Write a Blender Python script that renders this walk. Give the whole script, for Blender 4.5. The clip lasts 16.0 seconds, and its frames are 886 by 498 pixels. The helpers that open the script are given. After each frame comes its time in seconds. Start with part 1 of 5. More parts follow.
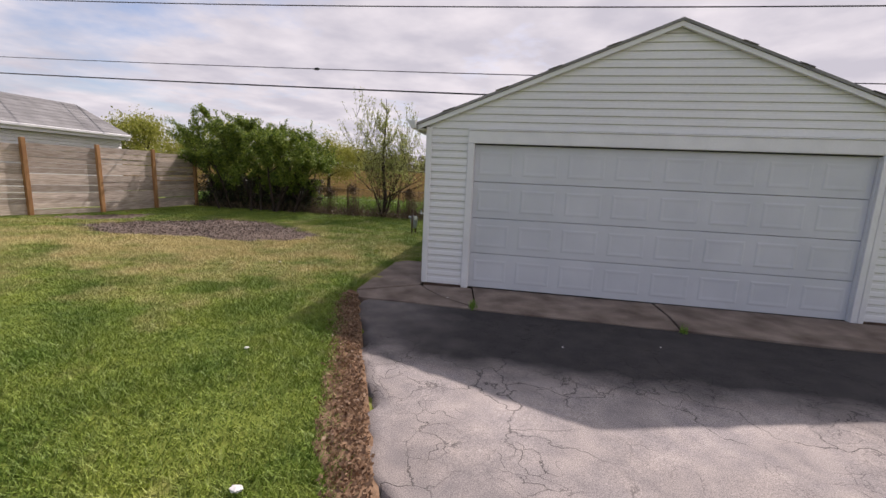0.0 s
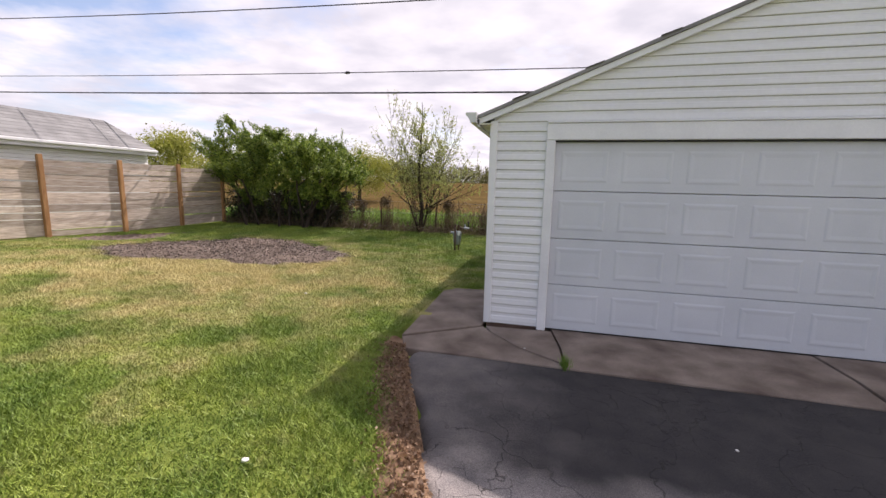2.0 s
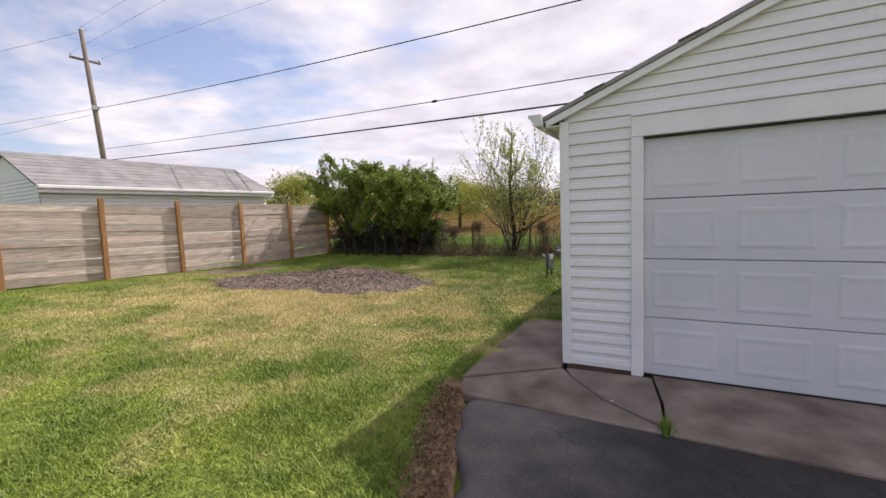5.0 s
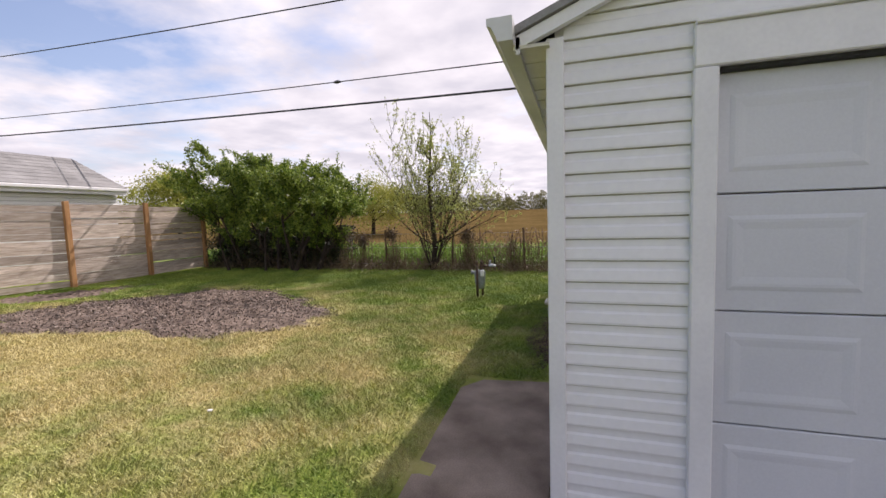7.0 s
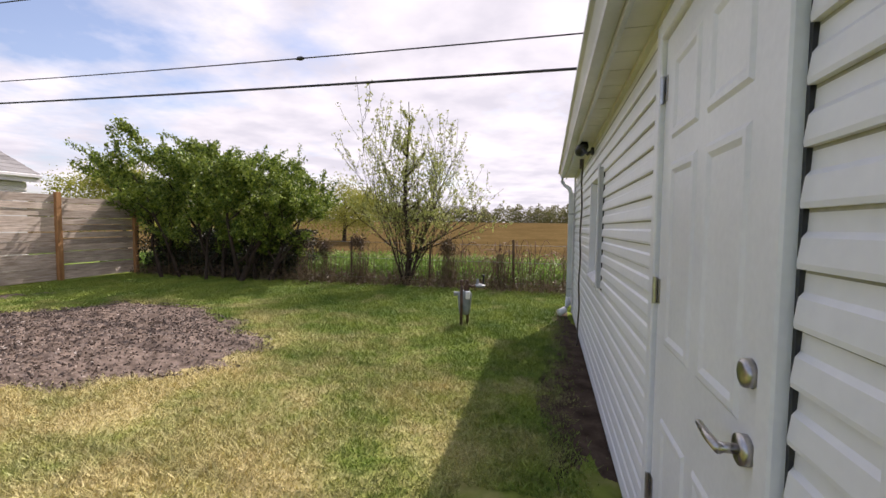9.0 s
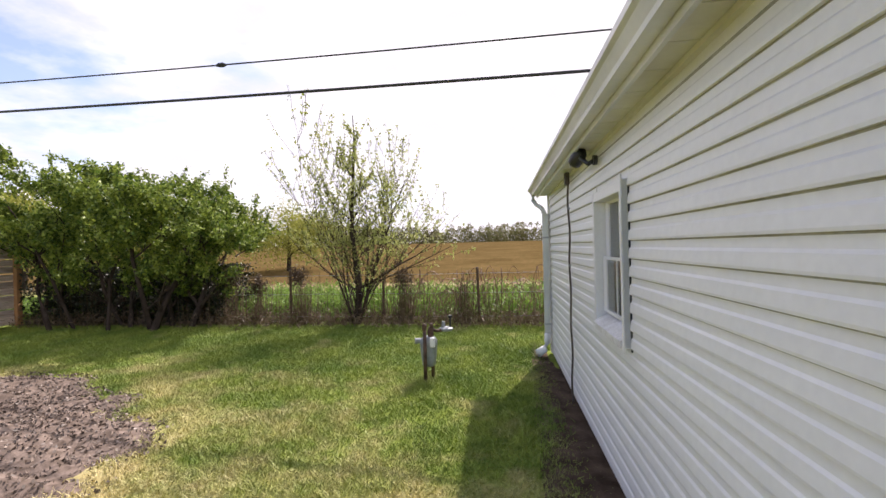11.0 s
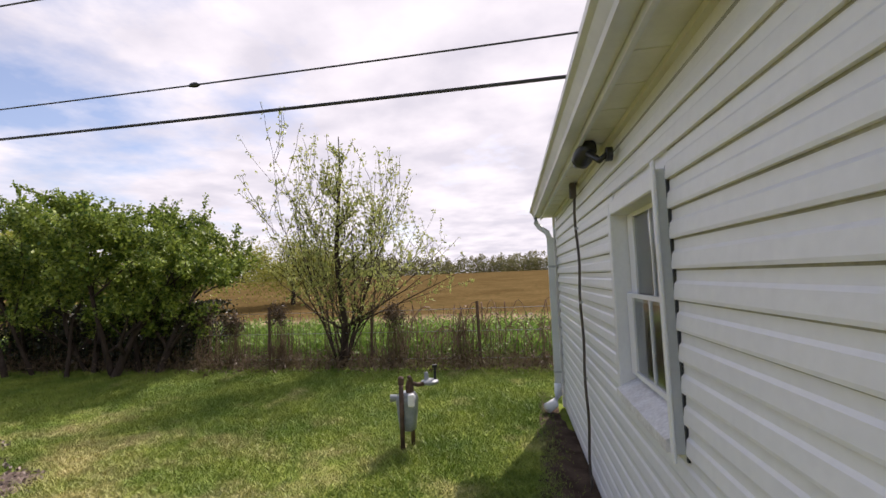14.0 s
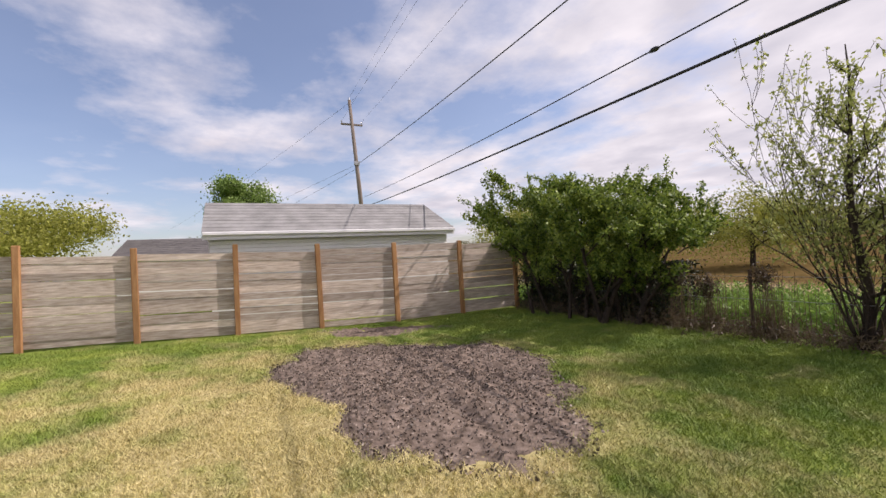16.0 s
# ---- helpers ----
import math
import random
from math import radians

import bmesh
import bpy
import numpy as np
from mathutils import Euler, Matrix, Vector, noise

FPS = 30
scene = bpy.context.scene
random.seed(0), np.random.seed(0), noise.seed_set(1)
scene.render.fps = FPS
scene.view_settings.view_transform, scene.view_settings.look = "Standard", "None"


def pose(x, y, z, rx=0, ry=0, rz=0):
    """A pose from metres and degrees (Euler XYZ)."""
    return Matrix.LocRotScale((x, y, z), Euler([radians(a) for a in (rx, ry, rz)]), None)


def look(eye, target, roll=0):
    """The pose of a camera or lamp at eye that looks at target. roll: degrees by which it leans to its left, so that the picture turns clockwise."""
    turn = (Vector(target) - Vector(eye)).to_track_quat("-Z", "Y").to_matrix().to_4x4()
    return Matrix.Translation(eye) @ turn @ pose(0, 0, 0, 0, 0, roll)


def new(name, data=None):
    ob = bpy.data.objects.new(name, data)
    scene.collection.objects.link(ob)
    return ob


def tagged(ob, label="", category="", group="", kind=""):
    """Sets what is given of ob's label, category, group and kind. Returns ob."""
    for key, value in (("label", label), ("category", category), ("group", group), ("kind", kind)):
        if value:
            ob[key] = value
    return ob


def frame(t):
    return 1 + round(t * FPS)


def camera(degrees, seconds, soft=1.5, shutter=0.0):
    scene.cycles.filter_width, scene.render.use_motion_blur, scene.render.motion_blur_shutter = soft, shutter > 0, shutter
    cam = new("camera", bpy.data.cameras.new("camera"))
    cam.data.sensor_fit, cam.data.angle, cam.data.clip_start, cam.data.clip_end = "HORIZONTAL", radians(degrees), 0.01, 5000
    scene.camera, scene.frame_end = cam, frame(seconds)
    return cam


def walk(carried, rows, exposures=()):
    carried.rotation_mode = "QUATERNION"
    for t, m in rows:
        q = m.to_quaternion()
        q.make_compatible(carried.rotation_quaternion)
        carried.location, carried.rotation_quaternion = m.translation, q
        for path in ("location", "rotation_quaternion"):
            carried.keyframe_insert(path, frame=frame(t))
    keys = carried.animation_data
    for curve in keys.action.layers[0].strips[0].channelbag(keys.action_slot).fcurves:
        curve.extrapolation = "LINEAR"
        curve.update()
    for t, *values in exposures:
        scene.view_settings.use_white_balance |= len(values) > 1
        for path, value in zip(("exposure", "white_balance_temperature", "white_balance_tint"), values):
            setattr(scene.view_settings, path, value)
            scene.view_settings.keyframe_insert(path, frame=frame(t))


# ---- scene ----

# ---- camera and walk ----
cam = camera(92.6, 16.0)
PATH = [
    (0, (1.400, -6.077, 1.557), (1.047, -4.137, 1.225), 2.6),
    (0.5, (2.050, -5.421, 1.501), (2.072, -3.446, 1.187), 3.4),
    (1, (1.770, -5.060, 1.520), (1.845, -3.100, 1.127), 3.1),
    (1.5, (1.083, -5.007, 1.556), (0.801, -3.068, 1.155), 1.7),
    (2, (0.687, -4.742, 1.542), (0.198, -2.825, 1.250), 1.3),
    (2.5, (0.150, -3.954, 1.590), (-0.345, -2.036, 1.312), -1.4),
    (3, (0.288, -4.292, 1.540), (-0.609, -2.547, 1.160), 1.1),
    (3.5, (0.981, -4.855, 1.524), (-0.056, -3.158, 1.314), -0.1),
    (4, (1.314, -4.907, 1.493), (0.13, -3.304, 1.324), 0.6),
    (4.5, (1.135, -4.443, 1.485), (-0.034, -2.839, 1.234), -1.5),
    (5, (0.922, -4.024, 1.47), (-0.039, -2.278, 1.302), -2.2),
    (5.2, (0.872, -3.808, 1.462), (-0.03, -2.031, 1.288), -2.4),
    (7.5, (-0.086, -1.665, 1.463), (-0.65, 0.25, 1.342), -1.3),
    (8, (-0.213, -1.258, 1.375), (-0.764, 0.664, 1.33), -0.7),
    (8.5, (-0.306, -0.878, 1.374), (-0.814, 1.054, 1.268), 0.1),
    (10.8, (-0.71, 0.432, 1.515), (-1.019, 2.408, 1.483), -1.5),
    (11, (-0.717, 0.529, 1.517), (-0.976, 2.512, 1.508), -1.5),
    (11.5, (-0.642, 0.734, 1.542), (-0.925, 2.711, 1.653), -1.3),
    (12, (-0.594, 0.914, 1.523), (-0.832, 2.9, 1.525), -1.3),
    (12.5, (-0.626, 1.108, 1.524), (-0.709, 3.103, 1.629), -0.6),
    (13, (-0.608, 1.279, 1.527), (-0.745, 3.273, 1.61), -2.3),
    (13.5, (-0.559, 1.421, 1.53), (-0.77, 3.405, 1.679), -1.7),
    (14, (-0.527, 1.484, 1.529), (-0.841, 3.454, 1.666), -2.3),
    (14.5, (-0.53, 1.511, 1.54), (-0.982, 3.451, 1.721), -1.6),
    (15, (-0.604, 1.49, 1.545), (-1.404, 3.313, 1.743), -3.2),
    (15.5, (-0.736, 1.411, 1.531), (-2.024, 2.936, 1.653), -3.2),
    (16, (-0.899, 1.112, 1.563), (-2.692, 1.996, 1.612), -3.2),
]
walk(cam, [(t, look(e, g, r)) for t, e, g, r in PATH],
     exposures=[(t, e + 0.13, 6520, 23) for t, e in ((0.0, -0.28), (0.5, 0.25), (1.0, 0.36), (1.5, 0.25), (2.5, 0.1), (3.5, 0.5), (4.0, 0.46), (5.0, 0.05), (7.5, 0.05), (8.5, 0.08), (10.5, 0.4), (11.0, 0.48), (12.0, 0.25), (12.5, 0.12), (14.5, 0.04), (16.0, -0.12))])

# ---- world and sun ----
SUN_DIR = Vector((-0.315, -0.88, -1.0)).normalized()      # the way the light goes
world = bpy.data.worlds.new("world")
scene.world = world
world.use_nodes = True
wn, wl = world.node_tree.nodes, world.node_tree.links
bg = wn["Background"]
sky = wn.new("ShaderNodeTexSky")
sky.sky_type = 'NISHITA'
sky.sun_disc = False
sky.sun_elevation = math.asin(-SUN_DIR.z)
sky.sun_rotation = math.atan2(-SUN_DIR.x, -SUN_DIR.y)
sky.dust_density = 1.5
tc = wn.new("ShaderNodeTexCoord")
sep = wn.new("ShaderNodeSeparateXYZ")
wl.new(tc.outputs["Generated"], sep.inputs[0])
zc = wn.new("ShaderNodeMath"); zc.operation = 'ADD'; zc.inputs[1].default_value = 0.12
wl.new(sep.outputs[2], zc.inputs[0])
dv = wn.new("ShaderNodeVectorMath"); dv.operation = 'DIVIDE'
cmb = wn.new("ShaderNodeCombineXYZ")
for k in range(3):
    wl.new(zc.outputs[0], cmb.inputs[k])
wl.new(tc.outputs["Generated"], dv.inputs[0])
wl.new(cmb.outputs[0], dv.inputs[1])
cn = wn.new("ShaderNodeTexNoise")
cn.inputs["Scale"].default_value = 1.1
cn.inputs["Detail"].default_value = 8
cn.inputs["Roughness"].default_value = 0.58
wl.new(dv.outputs[0], cn.inputs["Vector"])
cr = wn.new("ShaderNodeValToRGB")
cr.color_ramp.elements[0].position, cr.color_ramp.elements[1].position = 0.33, 0.53
cr.color_ramp.elements[0].color = (0.06, 0.06, 0.06, 1)
wl.new(cn.outputs["Fac"], cr.inputs[0])
cn2 = wn.new("ShaderNodeTexNoise")
cn2.inputs["Scale"].default_value = 2.6
cn2.inputs["Detail"].default_value = 9
wl.new(dv.outputs[0], cn2.inputs["Vector"])
cw = wn.new("ShaderNodeValToRGB")
cw.color_ramp.elements[0].position, cw.color_ramp.elements[1].position = 0.35, 0.65
cw.color_ramp.elements[0].color = (7.6, 7.75, 8.2, 1)
cw.color_ramp.elements[1].color = (10.4, 10.4, 10.4, 1)
wl.new(cn2.outputs["Fac"], cw.inputs[0])
# the cloud thins out towards the west
dt = wn.new("ShaderNodeVectorMath"); dt.operation = 'DOT_PRODUCT'
dt.inputs[1].default_value = (-0.16, -0.13, 0.0)
wl.new(tc.outputs["Generated"], dt.inputs[0])
thin = wn.new("ShaderNodeMath"); thin.operation = 'SUBTRACT'
wl.new(cn.outputs["Fac"], thin.inputs[0])
wl.new(dt.outputs["Value"], thin.inputs[1])
wl.new(thin.outputs[0], cr.inputs[0])
mx = wn.new("ShaderNodeMix"); mx.data_type = 'RGBA'
wl.new(cr.outputs[0], mx.inputs[0])
gain = wn.new("ShaderNodeVectorMath"); gain.operation = 'SCALE'
gain.inputs["Scale"].default_value = 1.7
wl.new(sky.outputs[0], gain.inputs[0])
wl.new(gain.outputs[0], mx.inputs[6])
wl.new(cw.outputs[0], mx.inputs[7])
wl.new(mx.outputs[2], bg.inputs[0])
bg.inputs[1].default_value = 0.086

sun = bpy.data.lights.new("sun", 'SUN')
sun.energy, sun.angle, sun.color = 5.0, radians(0.6), (1.0, 0.95, 0.86)
new("sun", sun).matrix_world = look((0, 0, 30), Vector((0, 0, 30)) + SUN_DIR)


# ---- materials ----
def noise_col(nt, pos, scale, lo, hi, c1, c2, detail=5):
    """A noise of the place, ramped between two colours."""
    n = nt.nodes.new("ShaderNodeTexNoise")
    n.inputs["Scale"].default_value = scale
    n.inputs["Detail"].default_value = detail
    nt.links.new(pos, n.inputs["Vector"])
    r = nt.nodes.new("ShaderNodeValToRGB")
    r.color_ramp.elements[0].position, r.color_ramp.elements[1].position = lo, hi
    r.color_ramp.elements[0].color, r.color_ramp.elements[1].color = (*c1, 1), (*c2, 1)
    nt.links.new(n.outputs["Fac"], r.inputs[0])
    return r.outputs[0], n.outputs["Fac"]


def blend(nt, fac, a, b, mode='MIX'):
    m = nt.nodes.new("ShaderNodeMix")
    m.data_type, m.blend_type = 'RGBA', mode
    for sock, v in ((m.inputs[0], fac), (m.inputs[6], a), (m.inputs[7], b)):
        if isinstance(v, (int, float)):
            sock.default_value = v
        elif isinstance(v, tuple):
            sock.default_value = (*v, 1)
        else:
            nt.links.new(v, sock)
    return m.outputs[2]


def maths(nt, op, a, b=0.0, c=0.0):
    m = nt.nodes.new("ShaderNodeMath")
    m.operation = op
    for sock, v in zip(m.inputs, (a, b, c)):
        if isinstance(v, (int, float)):
            sock.default_value = v
        else:
            nt.links.new(v, sock)
    return m.outputs[0]


def bump(nt, height, strength, dist):
    b = nt.nodes.new("ShaderNodeBump")
    b.inputs["Strength"].default_value, b.inputs["Distance"].default_value = strength, dist
    nt.links.new(height, b.inputs["Height"])
    nt.links.new(b.outputs[0], nt.nodes["Principled BSDF"].inputs["Normal"])


def start(name, rough=0.6, metal=0.0, spec=0.5):
    m = bpy.data.materials.new(name)
    m.use_nodes = True
    p = m.node_tree.nodes["Principled BSDF"]
    p.inputs["Roughness"].default_value, p.inputs["Metallic"].default_value = rough, metal
    p.inputs["Specular IOR Level"].default_value = spec
    g = m.node_tree.nodes.new("ShaderNodeNewGeometry")
    return m, m.node_tree, p, g.outputs["Position"]


def plain(name, c1, c2, scale=6.0, rough=0.6, metal=0.0, grain=80.0, relief=0.15, vary=0.0, stretch=None, spec=0.5, even=0.0):
    """Two tones at a large scale, a fine grain, a little relief, and a tone for each piece."""
    m, nt, p, pos = start(name, rough, metal, spec)
    if stretch:
        v = nt.nodes.new("ShaderNodeVectorMath"); v.operation = 'MULTIPLY'
        v.inputs[1].default_value = stretch
        nt.links.new(pos, v.inputs[0])
        pos = v.outputs[0]
    col, _ = noise_col(nt, pos, scale, 0.3, 0.7, c1, c2)
    lo, hi = 0.82 + 0.16 * even, 1.12 - 0.1 * even
    fine, fac = noise_col(nt, pos, grain, 0.25, 0.75, (lo, lo, lo), (hi, hi, hi), 3)
    col = blend(nt, 1.0, col, fine, 'MULTIPLY')
    if vary:
        oi = nt.nodes.new("ShaderNodeObjectInfo")
        k = maths(nt, 'MULTIPLY_ADD', oi.outputs["Random"], vary * 2, 1 - vary)
        cc = nt.nodes.new("ShaderNodeCombineXYZ")
        for i in range(3):
            nt.links.new(k, cc.inputs[i])
        col = blend(nt, 1.0, col, cc.outputs[0], 'MULTIPLY')
    nt.links.new(col, p.inputs["Base Color"])
    if relief:
        bump(nt, fac, relief, 0.004)
    return m


def lawn_colour(nt, pos, blade):
    """Spring lawn: fresh green with strawy, dry patches, driest round the bare earth."""
    s = nt.nodes.new("ShaderNodeSeparateXYZ")
    nt.links.new(pos, s.inputs[0])
    green, _ = noise_col(nt, pos, 1.3, 0.3, 0.7, (0.125, 0.21, 0.030), (0.275, 0.342, 0.060))
    fine, _ = noise_col(nt, pos, 9.0, 0.3, 0.7, (0.72, 0.75, 0.7), (1.25, 1.2, 1.3))
    green = blend(nt, 1.0, green, fine, 'MULTIPLY')
    dx = maths(nt, 'DIVIDE', maths(nt, 'ADD', s.outputs[0], 5.4), 4.6)
    dy = maths(nt, 'DIVIDE', maths(nt, 'ADD', s.outputs[1], -1.6), 3.4)
    d = maths(nt, 'SQRT', maths(nt, 'ADD', maths(nt, 'MULTIPLY', dx, dx), maths(nt, 'MULTIPLY', dy, dy)))
    near = maths(nt, 'MULTIPLY', maths(nt, 'SUBTRACT', 1.3, d), 0.52)
    n1 = nt.nodes.new("ShaderNodeTexNoise")
    n1.inputs["Scale"].default_value, n1.inputs["Detail"].default_value = 1.2, 8
    n1.inputs["Roughness"].default_value = 0.65
    nt.links.new(pos, n1.inputs["Vector"])
    f = maths(nt, 'ADD', maths(nt, 'MAXIMUM', near, -0.12), maths(nt, 'MULTIPLY', maths(nt, 'SUBTRACT', n1.outputs["Fac"], 0.505), 2.0))
    r = nt.nodes.new("ShaderNodeMapRange")
    r.inputs[1].default_value, r.inputs[2].default_value = 0.0, 0.5
    nt.links.new(f, r.inputs[0])
    straw, _ = noise_col(nt, pos, 14.0, 0.3, 0.7, (0.52, 0.40, 0.19), (0.80, 0.65, 0.38))
    return blend(nt, maths(nt, 'MULTIPLY', r.outputs[0], 0.7), green, straw)


def ground_material():
    m, nt, p, pos = start("ground_turf", 1.0, 0, 0.0)
    lawn = blend(nt, 0.35, lawn_colour(nt, pos, False), (0.10, 0.075, 0.04))
    s = nt.nodes.new("ShaderNodeSeparateXYZ")
    nt.links.new(pos, s.inputs[0])
    n = nt.nodes.new("ShaderNodeTexNoise")
    n.inputs["Scale"].default_value, n.inputs["Detail"].default_value = 0.35, 6
    nt.links.new(pos, n.inputs["Vector"])
    y = maths(nt, 'ADD', s.outputs[1], maths(nt, 'MULTIPLY', maths(nt, 'SUBTRACT', n.outputs["Fac"], 0.5), 5.0))
    rough_green, _ = noise_col(nt, pos, 2.0, 0.35, 0.65, (0.10, 0.17, 0.03), (0.20, 0.27, 0.06))
    tan, _ = noise_col(nt, pos, 1.2, 0.3, 0.7, (0.22, 0.165, 0.09), (0.32, 0.25, 0.15))
    field, _ = noise_col(nt, pos, 0.25, 0.3, 0.7, (0.085, 0.058, 0.024), (0.13, 0.09, 0.04))
    dots, _ = noise_col(nt, pos, 3.0, 0.35, 0.65, (0.8, 0.85, 0.75), (1.2, 1.15, 1.1))
    field = blend(nt, 1.0, field, dots, 'MULTIPLY')

    def step(a, b):
        r = nt.nodes.new("ShaderNodeMapRange")
        r.inputs[1].default_value, r.inputs[2].default_value = a, b
        nt.links.new(y, r.inputs[0])
        return r.outputs[0]
    col = blend(nt, step(8.2, 9.0), lawn, rough_green)
    col = blend(nt, step(14.0, 16.0), col, tan)
    col = blend(nt, step(17.0, 19.0), col, field)
    nt.links.new(col, p.inputs["Base Color"])
    bump(nt, n.outputs["Fac"], 0.4, 0.05)
    return m


def blade_material():
    m, nt, p, pos = start("grass_blade", 0.55, 0, 0.3)
    col = lawn_colour(nt, pos, True)
    g = nt.nodes.new("ShaderNodeNewGeometry")
    k, _ = noise_col(nt, pos, 120.0, 0.3, 0.7, (0.7, 0.7, 0.65), (1.35, 1.35, 1.3), 1)
    nt.links.new(blend(nt, 1.0, col, k, 'MULTIPLY'), p.inputs["Base Color"])
    return m


def asphalt_material():
    m, nt, p, pos = start("asphalt", 0.9, 0, 0.25)
    base, _ = noise_col(nt, pos, 0.8, 0.3, 0.7, (0.24, 0.215, 0.20), (0.39, 0.352, 0.33))
    grit, gf = noise_col(nt, pos, 140.0, 0.3, 0.7, (0.65, 0.65, 0.65), (1.35, 1.35, 1.35), 2)
    worn, _ = noise_col(nt, pos, 5.0, 0.35, 0.7, (0.82, 0.82, 0.84), (1.18, 1.15, 1.12), 8)
    col = blend(nt, 1.0, blend(nt, 1.0, base, grit, 'MULTIPLY'), worn, 'MULTIPLY')
    # darker next to the concrete: sealing, with the garage's cast shadow painted in
    s = nt.nodes.new("ShaderNodeSeparateXYZ")
    nt.links.new(pos, s.inputs[0])
    wob = nt.nodes.new("ShaderNodeTexNoise")
    wob.inputs["Scale"].default_value, wob.inputs["Detail"].default_value = 2.2, 6
    nt.links.new(pos, wob.inputs["Vector"])
    yy = maths(nt, 'ADD', s.outputs[1], maths(nt, 'MULTIPLY', maths(nt, 'SUBTRACT', wob.outputs["Fac"], 0.5), 0.6))
    r = nt.nodes.new("ShaderNodeMapRange")
    r.inputs[1].default_value, r.inputs[2].default_value = -2.85, -2.35
    nt.links.new(yy, r.inputs[0])
    side = nt.nodes.new("ShaderNodeMapRange")
    side.inputs[1].default_value, side.inputs[2].default_value = -0.35, 0.9
    side.inputs[3].default_value, side.inputs[4].default_value = 0.55, 0.9
    nt.links.new(maths(nt, 'ADD', s.outputs[0], maths(nt, 'MULTIPLY', maths(nt, 'SUBTRACT', wob.outputs["Fac"], 0.5), 1.6)), side.inputs[0])
    col = blend(nt, maths(nt, 'MULTIPLY', r.outputs[0], side.outputs[0]), col, blend(nt, 1.0, (0.018, 0.018, 0.020), worn, 'MULTIPLY'))
    # cracks: edges of warped cells, at two sizes
    wv = nt.nodes.new("ShaderNodeVectorMath"); wv.operation = 'ADD'
    wn2 = nt.nodes.new("ShaderNodeTexNoise")
    wn2.inputs["Scale"].default_value, wn2.inputs["Detail"].default_value = 3.0, 5
    nt.links.new(pos, wn2.inputs["Vector"])
    nt.links.new(pos, wv.inputs[0])
    sc = nt.nodes.new("ShaderNodeVectorMath"); sc.operation = 'SCALE'
    sc.inputs["Scale"].default_value = 0.55
    nt.links.new(wn2.outputs["Color"], sc.inputs[0])
    nt.links.new(sc.outputs[0], wv.inputs[1])
    crack = None
    for size, width, lo, hi in ((1.3, 0.010, 0.54, 0.66), (4.5, 0.022, 0.58, 0.72)):
        v = nt.nodes.new("ShaderNodeTexVoronoi")
        v.feature = 'DISTANCE_TO_EDGE'
        v.inputs["Scale"].default_value = size
        nt.links.new(wv.outputs[0], v.inputs["Vector"])
        e = nt.nodes.new("ShaderNodeMapRange")
        e.inputs[1].default_value, e.inputs[2].default_value = 0.0, width
        e.inputs[3].default_value, e.inputs[4].default_value = 1.0, 0.0
        nt.links.new(v.outputs["Distance"], e.inputs[0])
        pn = nt.nodes.new("ShaderNodeTexNoise")
        pn.inputs["Scale"].default_value = 0.9 if size < 2 else 1.4
        nt.links.new(pos, pn.inputs["Vector"])
        pr = nt.nodes.new("ShaderNodeMapRange")
        pr.inputs[1].default_value, pr.inputs[2].default_value = lo - 0.1, hi - 0.1
        nt.links.new(pn.outputs["Fac"], pr.inputs[0])
        c = maths(nt, 'MULTIPLY', e.outputs[0], pr.outputs[0])
        crack = c if crack is None else maths(nt, 'MAXIMUM', crack, c)
    col = blend(nt, maths(nt, 'MULTIPLY', crack, 0.8), col, (0.03, 0.028, 0.027))
    nt.links.new(col, p.inputs["Base Color"])
    bump(nt, maths(nt, 'SUBTRACT', maths(nt, 'MULTIPLY', gf, 0.25), crack), 0.6, 0.012)
    return m


def leaf_material(name, c1, c2, through_light=0.28):
    m, nt, p, pos = start(name, 0.5, 0, 0.35)
    g = nt.nodes.new("ShaderNodeNewGeometry")
    r = nt.nodes.new("ShaderNodeValToRGB")
    r.color_ramp.elements[0].color, r.color_ramp.elements[1].color = (*c1, 1), (*c2, 1)
    nt.links.new(g.outputs["Random Per Island"], r.inputs[0])
    nt.links.new(r.outputs[0], p.inputs["Base Color"])
    t = nt.nodes.new("ShaderNodeBsdfTranslucent")
    nt.links.new(r.outputs[0], t.inputs[0])
    ms = nt.nodes.new("ShaderNodeMixShader")
    ms.inputs[0].default_value = through_light
    nt.links.new(p.outputs[0], ms.inputs[1])
    nt.links.new(t.outputs[0], ms.inputs[2])
    nt.links.new(ms.outputs[0], nt.nodes["Material Output"].inputs[0])
    return m


def glass_material():
    m, nt, p, pos = start("window_glass", 0.04, 0, 0.5)
    p.inputs["Transmission Weight"].default_value = 1.0
    p.inputs["IOR"].default_value = 1.45
    p.inputs["Base Color"].default_value = (0.75, 0.8, 0.8, 1)
    return m


M_GROUND = ground_material()
M_BLADE = blade_material()
M_ASPHALT = asphalt_material()
M_VINYL = plain("white_vinyl", (0.72, 0.72, 0.72), (0.80, 0.80, 0.79), 0.7, 0.42, 0, 25, 0.02, 0.015, even=0.9)
M_TRIM = plain("white_trim", (0.70, 0.70, 0.71), (0.80, 0.80, 0.80), 2.5, 0.4, 0, 50, 0.04, even=0.9)
M_DOOR = plain("white_door_paint", (0.56, 0.58, 0.61), (0.64, 0.655, 0.68), 1.5, 0.45, 0, 90, 0.06, even=0.9)
M_SOFFIT = plain("cream_soffit", (0.58, 0.56, 0.46), (0.72, 0.71, 0.64), 3.0, 0.5, 0, 40, 0.05, even=0.9)
